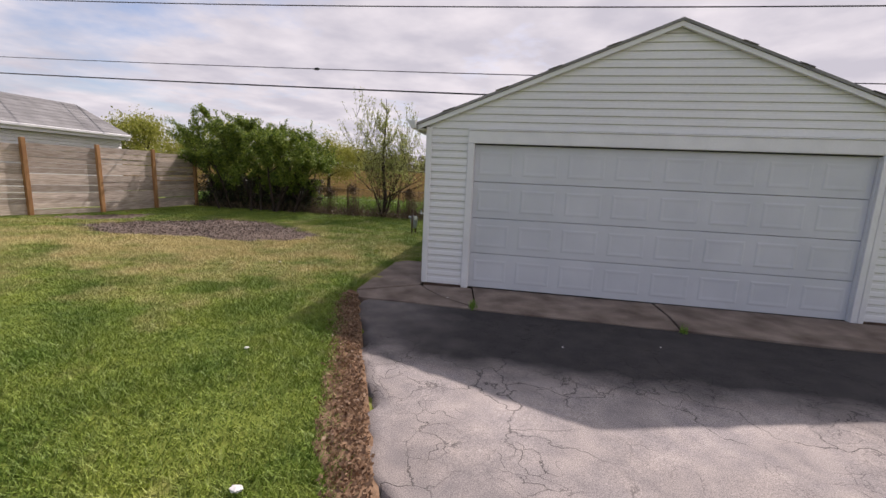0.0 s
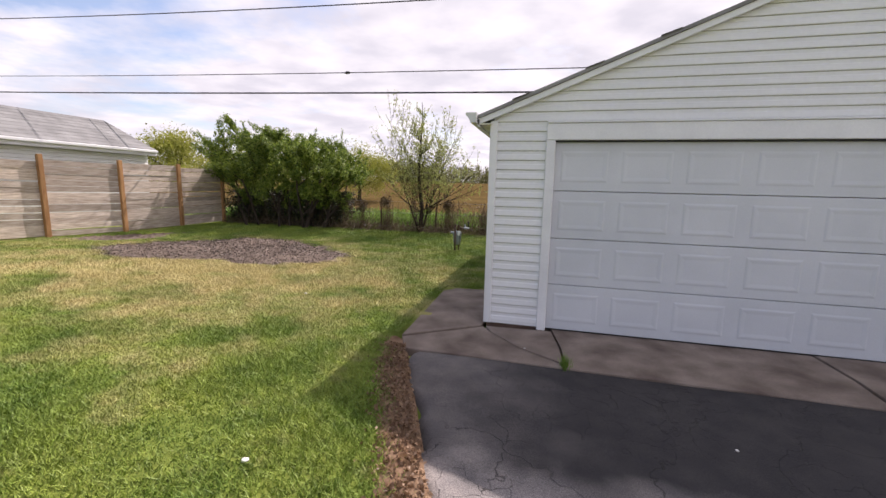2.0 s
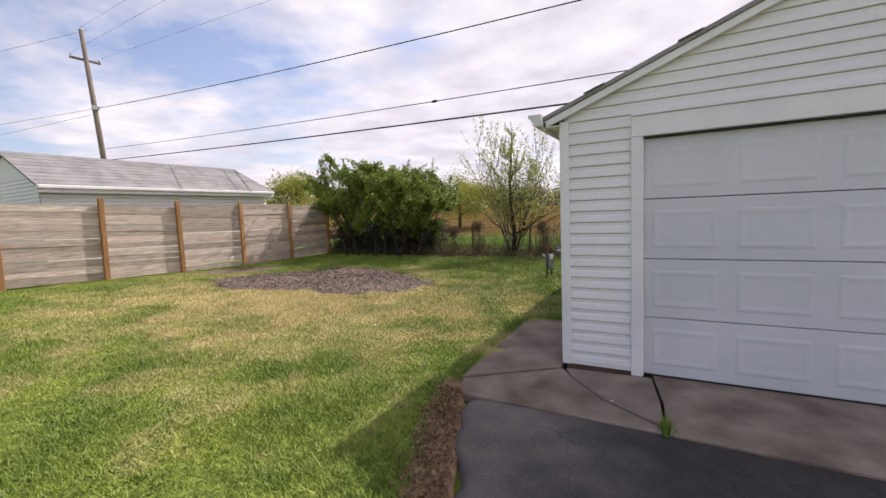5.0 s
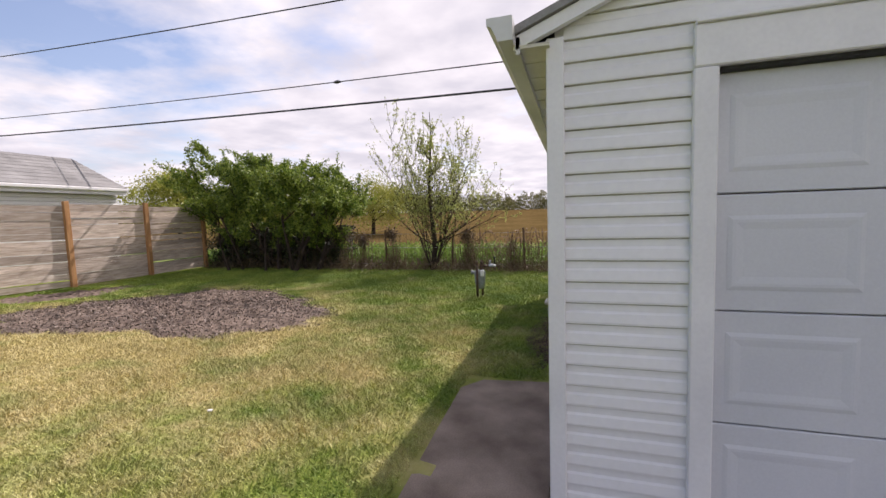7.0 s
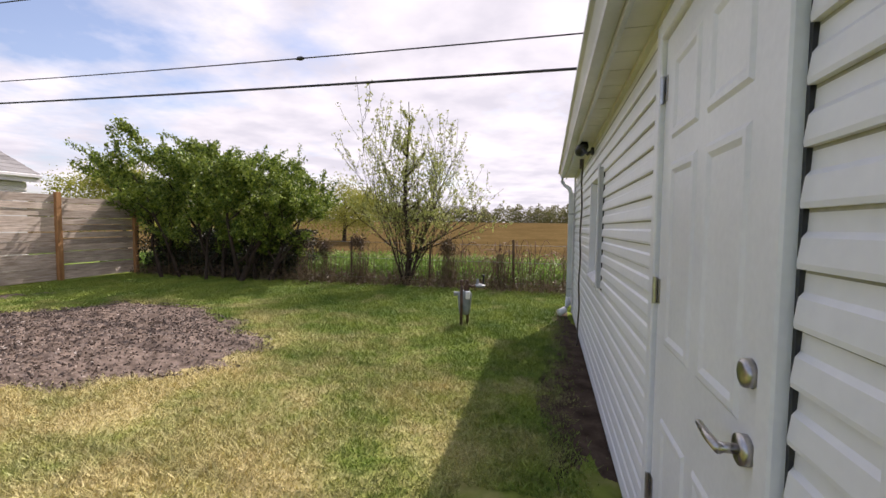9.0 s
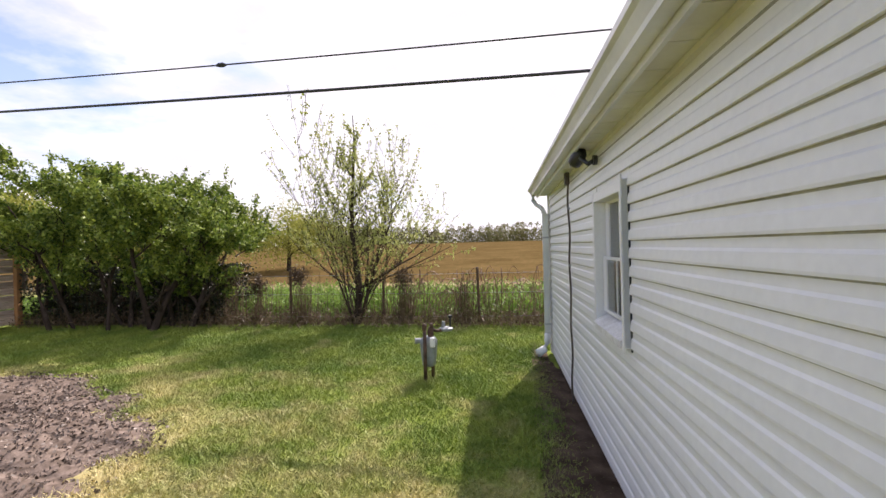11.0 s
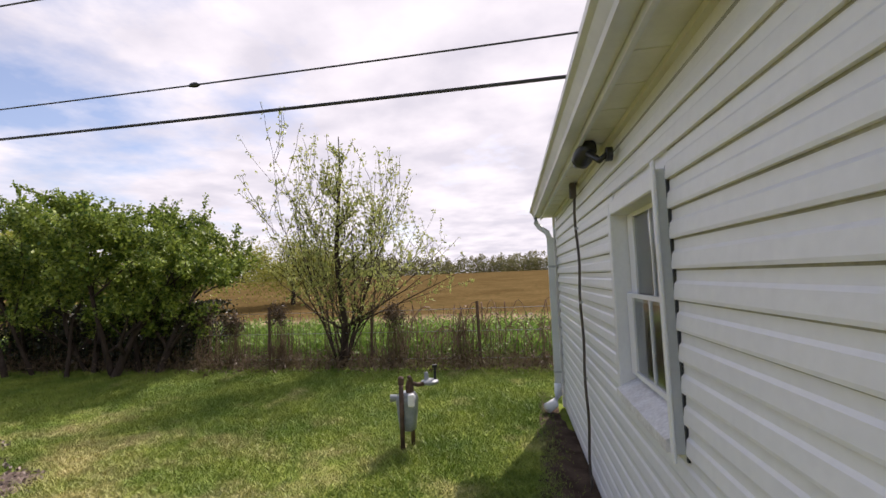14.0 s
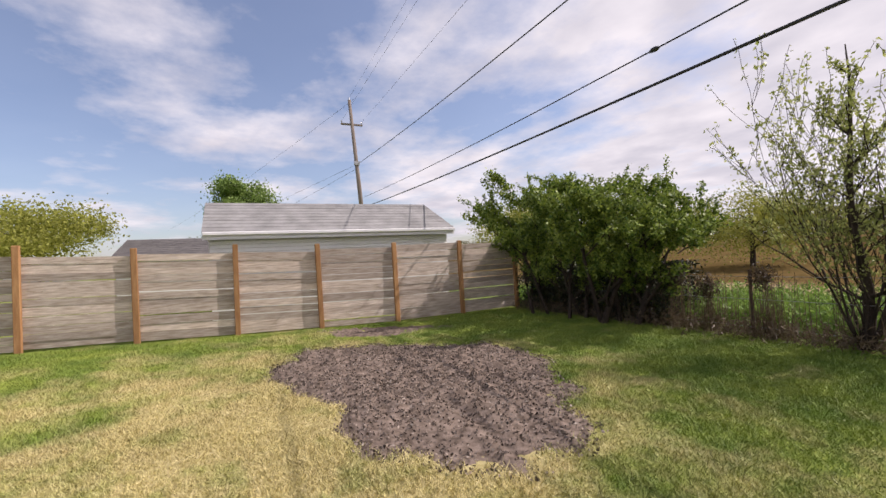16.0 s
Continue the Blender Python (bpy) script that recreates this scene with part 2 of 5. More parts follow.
M_GUTTER = plain("grey_white_gutter", (0.52, 0.53, 0.52), (0.70, 0.70, 0.69), 2.0, 0.35, 0.0, 30, 0.05, even=0.9)
M_CONCRETE = plain("stained_concrete", (0.125, 0.093, 0.074), (0.31, 0.25, 0.205), 2.6, 0.9, 0, 110, 0.5, 0.08, None, 0.2)
M_FOUND = plain("foundation", (0.10, 0.065, 0.05), (0.2, 0.13, 0.10), 5, 0.95, 0, 70, 0.5, 0, None, 0.1)
M_SHINGLE = plain("grey_shingles", (0.19, 0.187, 0.184), (0.30, 0.296, 0.29), 2.0, 0.95, 0, 60, 0.5, 0.08, None, 0.1)
M_DARKROOF = plain("dark_shingles", (0.09, 0.085, 0.085), (0.14, 0.13, 0.125), 3.0, 0.95, 0, 60, 0.5, 0.1, None, 0.1)
M_BOARD = plain("weathered_board", (0.36, 0.285, 0.225), (0.66, 0.575, 0.50), 1.6, 0.85, 0, 9, 0.4, 0.3, (3, 2.2, 22), 0.15)
M_POST = plain("treated_post", (0.30, 0.15, 0.065), (0.44, 0.25, 0.115), 3, 0.8, 0, 30, 0.3, 0.15, (6, 6, 1), 0.2)
M_POLE = plain("pole_wood", (0.16, 0.13, 0.11), (0.27, 0.23, 0.20), 2, 0.9, 0, 30, 0.3, 0, (4, 4, 0.6), 0.1)
M_BARK = plain("bark", (0.034, 0.026, 0.02), (0.08, 0.062, 0.05), 9, 0.95, 0, 60, 0.6, 0, (1, 1, 0.4), 0.1)
M_TWIG = plain("twig", (0.10, 0.075, 0.045), (0.19, 0.145, 0.09), 6, 0.9, 0, 60, 0.2, 0, None, 0.1)
M_EARTH = plain("bare_earth", (0.085, 0.064, 0.05), (0.25, 0.195, 0.16), 11.0, 1.0, 0, 60, 0.9, 0, None, 0.05)
M_MULCH = plain("leaf_litter", (0.13, 0.075, 0.045), (0.30, 0.20, 0.13), 8.0, 1.0, 0, 50, 0.9, 0, None, 0.05)
M_WIRE = plain("black_cable", (0.02, 0.02, 0.022), (0.035, 0.035, 0.037), 5, 0.6, 0, 60, 0)
M_BLACK = plain("black_plastic", (0.012, 0.012, 0.013), (0.025, 0.025, 0.026), 20, 0.4, 0, 80, 0.1)
M_BROWN = plain("brown_conduit", (0.06, 0.045, 0.035), (0.10, 0.08, 0.065), 12, 0.55, 0, 60, 0.1)
M_STEEL = plain("satin_steel", (0.42, 0.40, 0.37), (0.55, 0.53, 0.5), 20, 0.3, 1.0, 100, 0.05)
M_GALV = plain("galvanised", (0.33, 0.34, 0.35), (0.48, 0.49, 0.5), 12, 0.45, 0.7, 60, 0.1)
M_METER = plain("grey_meter_paint", (0.20, 0.225, 0.24), (0.30, 0.325, 0.34), 14, 0.45, 0, 90, 0.1)
M_RUST = plain("rusty_pipe", (0.05, 0.03, 0.022), (0.12, 0.07, 0.045), 16, 0.8, 0, 80, 0.4)
M_LENS = plain("lamp_lens", (0.5, 0.5, 0.5), (0.7, 0.7, 0.7), 20, 0.15, 0, 60, 0)
M_RUBBER = plain("black_rubber", (0.02, 0.02, 0.02), (0.04, 0.04, 0.04), 20, 0.8)
M_GLASS = glass_material()
M_LEAF1 = leaf_material("bush_leaf", (0.045, 0.10, 0.015), (0.32, 0.40, 0.065), 0.3)
M_LEAF2 = leaf_material("bud_leaf", (0.22, 0.27, 0.06), (0.48, 0.50, 0.17), 0.42)
M_LEAF3 = leaf_material("far_leaf", (0.10, 0.105, 0.035), (0.22, 0.21, 0.07))
M_SPRING = leaf_material("spring_leaf", (0.22, 0.24, 0.04), (0.42, 0.42, 0.09), 0.45)
M_LEAF4 = leaf_material("far_green_leaf", (0.11, 0.19, 0.04), (0.26, 0.36, 0.09))
M_DRY = leaf_material("dry_weed", (0.10, 0.07, 0.045), (0.24, 0.18, 0.11))
M_WEED = leaf_material("green_weed", (0.10, 0.20, 0.03), (0.26, 0.38, 0.075), 0.4)
M_CHIP = leaf_material("dry_leaf", (0.13, 0.07, 0.04), (0.38, 0.25, 0.15))


# ---- builders ----
def box(bm, x0, x1, y0, y1, z0, z1, bev=0.0):
    vs = [bm.verts.new((x, y, z)) for z in (z0, z1) for y in (y0, y1) for x in (x0, x1)]
    fs = [bm.faces.new([vs[i] for i in q]) for q in
          ((0, 2, 3, 1), (4, 5, 7, 6), (0, 1, 5, 4), (2, 6, 7, 3), (0, 4, 6, 2), (1, 3, 7, 5))]
    if bev:
        es = {e for f in fs for e in f.edges}
        bmesh.ops.bevel(bm, geom=list(es), offset=bev, segments=1, affect='EDGES')
    return bm


def tube(bm, pts, radii, n=8, cap=True):
    """A bent, tapered tube through the points."""
    rings = []
    for i, p in enumerate(pts):
        p = Vector(p)
        d = (Vector(pts[min(i + 1, len(pts) - 1)]) - Vector(pts[max(i - 1, 0)])).normalized()
        a = d.cross(Vector((0, 0, 1)) if abs(d.z) < 0.9 else Vector((0, 1, 0))).normalized()
        b = d.cross(a)
        r = radii[i] if isinstance(radii, (list, tuple)) else radii
        rings.append([bm.verts.new(p + (a * math.cos(k * math.tau / n) + b * math.sin(k * math.tau / n)) * r) for k in range(n)])
    for r0, r1 in zip(rings, rings[1:]):
        for k in range(n):
            bm.faces.new((r0[k], r0[(k + 1) % n], r1[(k + 1) % n], r1[k]))
    if cap and n > 2:
        bm.faces.new(rings[0][::-1])
        bm.faces.new(rings[-1])
    return bm


def prism(bm, outline, z0, z1):
    lo = [bm.verts.new((x, y, z0)) for x, y in outline]
    hi = [bm.verts.new((x, y, z1)) for x, y in outline]
    bm.faces.new(lo[::-1])
    bm.faces.new(hi)
    k = len(lo)
    for i in range(k):
        bm.faces.new((lo[i], lo[(i + 1) % k], hi[(i + 1) % k], hi[i]))
    return bm


def data(name, bm, material, smooth=False):
    bmesh.ops.recalc_face_normals(bm, faces=bm.faces)
    me = bpy.data.meshes.new(name)
    bm.to_mesh(me)
    bm.free()
    me.materials.append(material)
    if smooth:
        me.polygons.foreach_set("use_smooth", [True] * len(me.polygons))
    return me


def part(name, bm, material, parent=None, label="", smooth=False):
    ob = new(name, data(name, bm, material, smooth))
    if parent:
        ob.parent = parent
    if label:
        ob["label"] = label
    return ob


def thing(name, label, category, at=(0, 0, 0), group="", kind=""):
    ob = new(name)
    ob.location = at
    ob.empty_display_size = 0.1
    return tagged(ob, label, category, group, kind)


def raw_mesh(name, verts, faces, material, smooth=False):
    """A mesh from arrays: verts (n, 3) and faces (m, k)."""
    me = bpy.data.meshes.new(name)
    k = faces.shape[1]
    me.vertices.add(len(verts))
    me.vertices.foreach_set("co", np.asarray(verts, np.float32).ravel())
    me.loops.add(faces.size)
    me.loops.foreach_set("vertex_index", np.asarray(faces, np.int32).ravel())
    me.polygons.add(len(faces))
    me.polygons.foreach_set("loop_start", np.arange(0, faces.size, k, dtype=np.int32))
    me.update(calc_edges=True)
    me.materials.append(material)
    if smooth:
        me.polygons.foreach_set("use_smooth", [True] * len(faces))
    return new(name, me)


RNG = np.random.default_rng(7)


def leaf_arrays(pts, size, aspect=0.55, up=0.0):
    """Rhombic leaves at the points, turned at random."""
    n = len(pts)
    d = RNG.normal(size=(n, 3)); d[:, 2] += up
    d /= np.linalg.norm(d, axis=1)[:, None]
    o = RNG.normal(size=(n, 3))
    w = np.cross(d, o); w /= np.linalg.norm(w, axis=1)[:, None]
    nn = np.cross(d, w)
    s = size * RNG.uniform(0.6, 1.35, (n, 1))
    a = pts - d * s * 0.5
    c = pts + d * s * 0.5
    mid = pts + nn * s * 0.12
    v = np.stack([a, mid + w * s * aspect * 0.5, c, mid - w * s * aspect * 0.5], 1).reshape(-1, 3)
    return v, np.arange(4 * n).reshape(-1, 4)


def rise(x, y):
    """Height of the ground."""
    z = -0.05 + 0.0 * x
    w = np.clip(-x / 11.5, 0, 1.2)
    z = z + w * (0.08 + 0.03 * np.clip(4 - y, 0, 8))
    z = z + np.clip((y - 6.0) / 3.0, 0, 1) * 0.10 * np.clip(1 - w * 0.8, 0, 1)
    z = z + np.clip(y - 20, 0, 135) * 0.024
    z = z - np.clip((x - 6.5) / 3, 0, 1) * 0.05
    return z


# ---- ground ----
def axis(lo, hi, fine_lo, fine_hi, fine, grow=1.35):
    v = list(np.arange(fine_lo, fine_hi + fine / 2, fine))
    s = fine
    while v[-1] < hi:
        s *= grow
        v.append(v[-1] + s)
    s = fine
    while v[0] > lo:
        s *= grow
        v.insert(0, v[0] - s)
    return np.array(v)


def grid_sheet(name, xs, ys, zf, material):
    X, Y = np.meshgrid(xs, ys)
    v = np.stack([X, Y, zf(X, Y)], -1).reshape(-1, 3)
    nx, ny = len(xs), len(ys)
    i = (np.arange(ny - 1)[:, None] * nx + np.arange(nx - 1)).ravel()
    return raw_mesh(name, v, np.stack([i, i + 1, i + nx + 1, i + nx], 1), material, True)


def ripple(x, y, a, s):
    return a * (np.sin(x * s * 1.7 + 2 * np.sin(y * s * 0.9)) * np.sin(y * s * 1.3 + 1.3 * np.sin(x * s * 1.1)))


def driveway_left(y):
    return np.where(y > -2.54, -0.02 + (-2.54 - y) * 0.42, np.where(y > -4.6, -0.02 + (-2.54 - y) * 0.44, 0.886 + (-4.6 - y) * 0.30))


def driveway_right(y):
    return 6.25 + (-1.0 - y) * 0.06


def ground_height(x, y):
    z = rise(x, y) + ripple(x, y, 0.006, 2.5)
    sunk = ((x > driveway_left(y) - 0.12) & (x < driveway_right(y) - 0.1) & (y < -0.3)) | ((x > -0.55) & (x < 6.3) & (y > -0.9) & (y < 1.3)) | ((x > 0.2) & (x < 6.2) & (y > -0.5) & (y < 6.5))
    return z - np.where(sunk, 0.09, 0.0)


tagged(grid_sheet("ground", axis(-900, 900, -12.5, 9.5, 0.2), axis(-400, 1100, -8, 10, 0.2), ground_height, M_GROUND),
       "lawn running on into a rough verge and a brown field", "ground", kind="structure")


def driveway():
    ys = np.concatenate([np.arange(-0.96, -7, -0.08), np.arange(-7, -16, -0.5)])
    us = np.linspace(0, 1, 70)
    Y = np.repeat(ys[:, None], len(us), 1)
    jag = 0.05 * np.sin(Y * 5.3) + 0.035 * np.sin(Y * 13.1 + 1) + 0.02 * np.sin(Y * 31)
    L = driveway_left(Y) + jag
    R = driveway_right(Y) + jag * 0.8
    X = L + (R - L) * us
    Z = -0.062 + ripple(X, Y, 0.006, 1.3) - np.clip(-Y - 6, 0, 20) * 0.01
    edge = (us < 0.001) | (us > 0.999)
    Z = np.where(edge[None, :], -0.2, Z)
    n = len(us)
    i = (np.arange(len(ys) - 1)[:, None] * n + np.arange(n - 1)).ravel()
    return raw_mesh("road", np.stack([X, Y, Z], -1).reshape(-1, 3), np.stack([i, i + n, i + n + 1, i + 1], 1), M_ASPHALT, False)


tagged(driveway(), "cracked, weathered grey asphalt driveway up to the garage", "driveway", kind="structure")

# the concrete apron in its broken slabs
apron = thing("pavement", "broken, brown-stained concrete apron along the garage", "pavement", kind="structure")
SLABS = (((-0.80, -0.61), (-0.03, -0.03), (-0.02, 1.70), (-0.70, 1.62), (-0.86, 1.40)),
         ((-0.66, -0.95), (0.86, -0.97), (0.855, -0.90), (0.42, -0.62), (0.10, -0.25), (0.0, -0.06), (-0.78, -0.65)),
         ((0.865, -0.88), (0.83, -0.5), (0.75, -0.012), (0.025, -0.05), (0.12, -0.245), (0.435, -0.605)),
         ((0.895, -0.97), (3.28, -1.02), (3.30, -0.5), (3.27, 0.12), (0.75, 0.12), (0.77, -0.012), (0.855, -0.5)),
         ((3.305, -1.02), (6.1, -1.10), (6.28, -0.6), (6.32, -0.012), (5.62, -0.012), (5.62, 0.12), (3.295, 0.12), (3.325, -0.5)))
for k, o in enumerate(SLABS):
    bm = prism(bmesh.new(), o, -0.25, -0.036 - 0.006 * (k % 2))
    es = [e for e in bm.edges if all(v.co.z > -0.1 for v in e.verts)]
    bmesh.ops.bevel(bm, geom=es, offset=0.008, segments=1, affect='EDGES')
    part("slab", bm, M_CONCRETE, apron)


def edge(a, seed):
    """The uneven outline of a bare patch, as a share of its radius."""
    return (1 + 0.14 * np.sin(3 * a + seed) + 0.035 * np.sin(5 * a + 2 * seed) + 0.035 * np.sin(7 * a + 3 * seed) +
            0.04 * np.sin(11 * a) + 0.02 * np.sin(23 * a + seed))


def mound(name, cx, cy, rx, ry, turn, high, label, category, mat, seed, lumpy=0.085):
    """A low irregular heap with a lumpy top."""
    nr, na = 90, 220
    r = np.linspace(0, 1, nr)[:, None]
    a = np.linspace(0, math.tau, na, endpoint=False)[None, :]
    wob = edge(a, seed)
    x0, y0 = r * wob * rx * np.cos(a), r * wob * ry * np.sin(a)
    X = cx + x0 * math.cos(turn) - y0 * math.sin(turn)
    Y = cy + x0 * math.sin(turn) + y0 * math.cos(turn)
    lump = np.array([[noise.noise((x * 1.6, y * 5.0, seed)) * 0.5 + noise.noise((x * 9, y * 9, seed)) * 0.35 + noise.noise((x * 22, y * 22, 1)) * 0.25
                      for x, y in zip(xr, yr)] for xr, yr in zip(X, Y)])
    Z = rise(X, Y) + high * (1 - r ** 4) + lumpy * lump * (1 - r ** 6) - 0.035 * r ** 8
    i = (np.arange(nr - 1)[:, None] * na + np.arange(na))
    j = (np.arange(nr - 1)[:, None] * na + (np.arange(na) + 1) % na)
    f = np.stack([i, i + na, j + na, j], -1).reshape(-1, 4)
    ob = raw_mesh(name, np.stack([X, Y, Z], -1).reshape(-1, 3), f, mat, True)
    return tagged(ob, label, category, kind="stuff")


PATCH = (-6.3, 3.30, 2.85, 1.9, 0.12)
mound("bare_earth_patch", *PATCH, 0.05, "bare patch of raked grey-brown earth in the lawn", "earth", M_EARTH, 2.77)


def clods(n):
    """Loose crumbs and dead turf on the bare patch."""
    r = np.random.default_rng(17)
    a, q = r.uniform(0, math.tau, n), np.sqrt(r.uniform(0, 1, n))
    wob = edge(a, 2.77) * 0.96
    x0, y0 = q * wob * PATCH[2] * np.cos(a), q * wob * PATCH[3] * np.sin(a)
    x = PATCH[0] + x0 * math.cos(PATCH[4]) - y0 * math.sin(PATCH[4])
    y = PATCH[1] + x0 * math.sin(PATCH[4]) + y0 * math.cos(PATCH[4])
    lump = np.array([noise.noise((u * 1.6, w * 5.0, 2.77)) * 0.5 + noise.noise((u * 9, w * 9, 2.77)) * 0.35 for u, w in zip(x, y)])
    z = rise(x, y) + 0.05 * (1 - q ** 4) + 0.085 * lump + 0.008
    v, f = leaf_arrays(np.stack([x, y, z], 1), 0.036, 0.55)
    return tagged(raw_mesh("earth_clods", v, f, leaf_material("clod", (0.045, 0.033, 0.025), (0.30, 0.24, 0.195), 0.0)), "loose crumbs and dead turf on the bare earth", "earth", kind="stuff")


clods(12000)
mound("small_earth_patch", -10.15, 4.0, 0.75, 1.7, -0.5, 0.02, "strip of bare earth in front of the fence", "earth", M_EARTH, 2.0)
mound("soil_bed", -0.17, 4.3, 0.34, 3.2, 0.0, 0.012, "dark bare soil along the garage wall", "earth", plain("dark_soil", (0.04, 0.028, 0.02), (0.11, 0.08, 0.06), 7.0, 1.0, 0, 50, 0.9, 0, None, 0.05), 3.0, 0.02)


def litter():
    """The strip of dead leaves between driveway and lawn: a bed and its loose leaves."""
    ys = np.arange(-0.7, -7.5, -0.06)
    us = np.linspace(0, 1, 12)
    Y = np.repeat(ys[:, None], 12, 1)
    w = 0.20 + 0.05 * np.sin(Y * 3.1) + 0.04 * np.sin(Y * 7.7)
    X = driveway_left(Y) + 0.07 - (1 - us) * (w + 0.2)
    Z = -0.034 + ripple(X, Y, 0.014, 14.0) - 0.05 * np.abs(us * 2 - 1) ** 4
    n = 12
    i = (np.arange(len(ys) - 1)[:, None] * n + np.arange(n - 1)).ravel()
    bed = raw_mesh("leaf_litter", np.stack([X, Y, Z], -1).reshape(-1, 3), np.stack([i, i + n, i + n + 1, i + 1], 1), M_MULCH, True)
    tagged(bed, "strip of brown dead leaves and soil beside the driveway", "leaf litter", kind="stuff")
    m = 5500
    y = RNG.uniform(-7.4, -0.9, m)
    x = driveway_left(y) + 0.05 - np.abs(RNG.normal(0.13, 0.10, m))
    v, f = leaf_arrays(np.stack([x, y, np.full(m, -0.03) + RNG.uniform(0, 0.02, m)], 1), 0.032, 0.6)
    v[:, 2] = np.maximum(v[:, 2], -0.045)
    ob = raw_mesh("dead_leaves", v, f, M_CHIP)
    tagged(ob, "loose curled brown leaves lying on the litter strip", "dead leaves", kind="stuff")


litter()


# ---- the garage ----
W, D, EAVE, PEAK = 6.34, 6.66, 2.30, 3.56
COURSE = 0.1013
PITCH = 0.395
ROOF_Z = 2.27
DX0, DX1, DTOP = 0.68, 5.605, 2.05
garage = thing("garage", "white vinyl-sided double garage with a low gable roof", "garage", (0, 0, 0))

bm = bmesh.new()
box(bm, 0.02, DX0, 0.02, 0.12, 0.0, EAVE)
box(bm, DX1, W - 0.02, 0.02, 0.12, 0.0, EAVE)
box(bm, DX0, DX1, 0.02, 0.12, DTOP + 0.03, EAVE)
part("front_wall", bm, M_TRIM, garage)
bm = bmesh.new()
vs = [bm.verts.new((x, y, z)) for y in (0.02, 0.12) for x, z in ((0.02, EAVE), (W - 0.02, EAVE), (W / 2, PEAK - 0.02))]
for q in ((0, 1, 2), (5, 4, 3), (0, 3, 4, 1), (1, 4, 5, 2), (2, 5, 3, 0)):
    bm.faces.new([vs[i] for i in q])
part("gable", bm, M_TRIM, garage)
SD0, SD1, SDT = 0.36, 1.20, 2.10           # side door opening along y
WY0, WY1, WZ0, WZ1 = 3.06, 3.74, 0.95, 1.83   # window opening
bm = bmesh.new()
for y0, y1, z0, z1 in ((0.12, SD0, 0, EAVE), (SD0, SD1, SDT, EAVE), (SD1, WY0, 0, EAVE), (WY0, WY1, 0, WZ0), (WY0, WY1, WZ1, EAVE), (WY1, D - 0.02, 0, EAVE)):
    box(bm, 0.02, 0.13, y0, y1, z0, z1)
part("side_wall", bm, M_TRIM, garage)
bm = bmesh.new()
box(bm, W - 0.13, W - 0.02, 0.12, D - 0.13, 0, EAVE)
box(bm, 0.13, W - 0.02, D - 0.13, D - 0.02, 0, EAVE)
part("back_wall", bm, M_TRIM, garage)
part("garage_floor", box(bmesh.new(), 0.13, W - 0.13, 0.14, D - 0.13, -0.2, -0.03), M_CONCRETE, garage)
for x0, x1, y0, y1 in ((0.015, DX0 - 0.01, 0.03, 0.13), (DX1 + 0.01, W - 0.015, 0.03, 0.13), (0.015, 0.13, 0.131, D), (W - 0.13, W - 0.015, 0.131, D)):
    part("foundation", box(bmesh.new(), x0, x1, y0, y1, -0.2, -0.006), M_FOUND, garage, "reddish-brown stained footing under the siding")


# grime of the lap joints, with the shade under each lip painted in
M_GRIME_SHADE = plain("joint_grime_shade", (0.28, 0.275, 0.225), (0.48, 0.47, 0.41), 4.0, 0.8, 0, 60, 0.2, 0, None, 0.2)


def lap_mesh():
    """One course of siding: unit length, double lap with a proud lower lip, and dirt plus painted lip shade in the
    joint over it.
    """
    bm = bmesh.new()
    prof = [(0.0, 0.0), (-0.016, 0.0), (-0.0175, 0.010), (-0.012, COURSE * 0.52), (-0.0045, COURSE * 0.62), (-0.003, COURSE - 0.007), (-0.003, COURSE + 0.006), (0.0, COURSE + 0.006)]
    a = [bm.verts.new((0, y, z)) for y, z in prof]
    b = [bm.verts.new((1, y, z)) for y, z in prof]
    for i in range(len(prof) - 1):
        f = bm.faces.new((a[i], a[i + 1], b[i + 1], b[i]))
        f.material_index = 1 if i == 5 else 0
    bm.faces.new(a)
    bm.faces.new(b[::-1])
    me = data("siding_board", bm, M_VINYL)
    me.materials.append(M_GRIME_SHADE)
    return me


LAP = lap_mesh()


def lap(parent, x, y, z, length, turn=0.0):
    ob = new("siding_board", LAP)
    ob.parent = parent
    ob.matrix_basis = pose(x, y, z, 0, 0, turn) @ Matrix.Diagonal((length, 1, 1, 1))
    return ob


Y0 = 0.018


for x0, x1 in ((0.063, 0.584), (DX1 + 0.151, W - 0.063)):
    part("starter_strip", box(bmesh.new(), x0, x1, 0.002, 0.019, -0.005, 0.03), M_VINYL, garage)
for y0, y1 in ((0.063, SD0 - 0.056), (SD1 + 0.059, D - 0.061)):
    part("starter_strip", box(bmesh.new(), 0.002, 0.019, y0, y1, -0.005, 0.03), M_VINYL, garage)


def rake_x(z):
    return (z - ROOF_Z) / PITCH - 0.17


n_course = int((PEAK - 0.07) / COURSE)
for k in range(n_course):
    z = 0.021 + k * COURSE
    if z + COURSE < DTOP + 0.19:
        lap(garage, 0.055, Y0, z, 0.54)
        lap(garage, DX1 + 0.145, Y0, z, 0.54)
    elif z < 2.2:
        lap(garage, 0.055, Y0, z, W - 0.11)
    else:
        a = max(0.06, rake_x(z + 0.055))
        if W - 2 * a > 0.1:
            lap(garage, a, Y0, z, W - 2 * a)
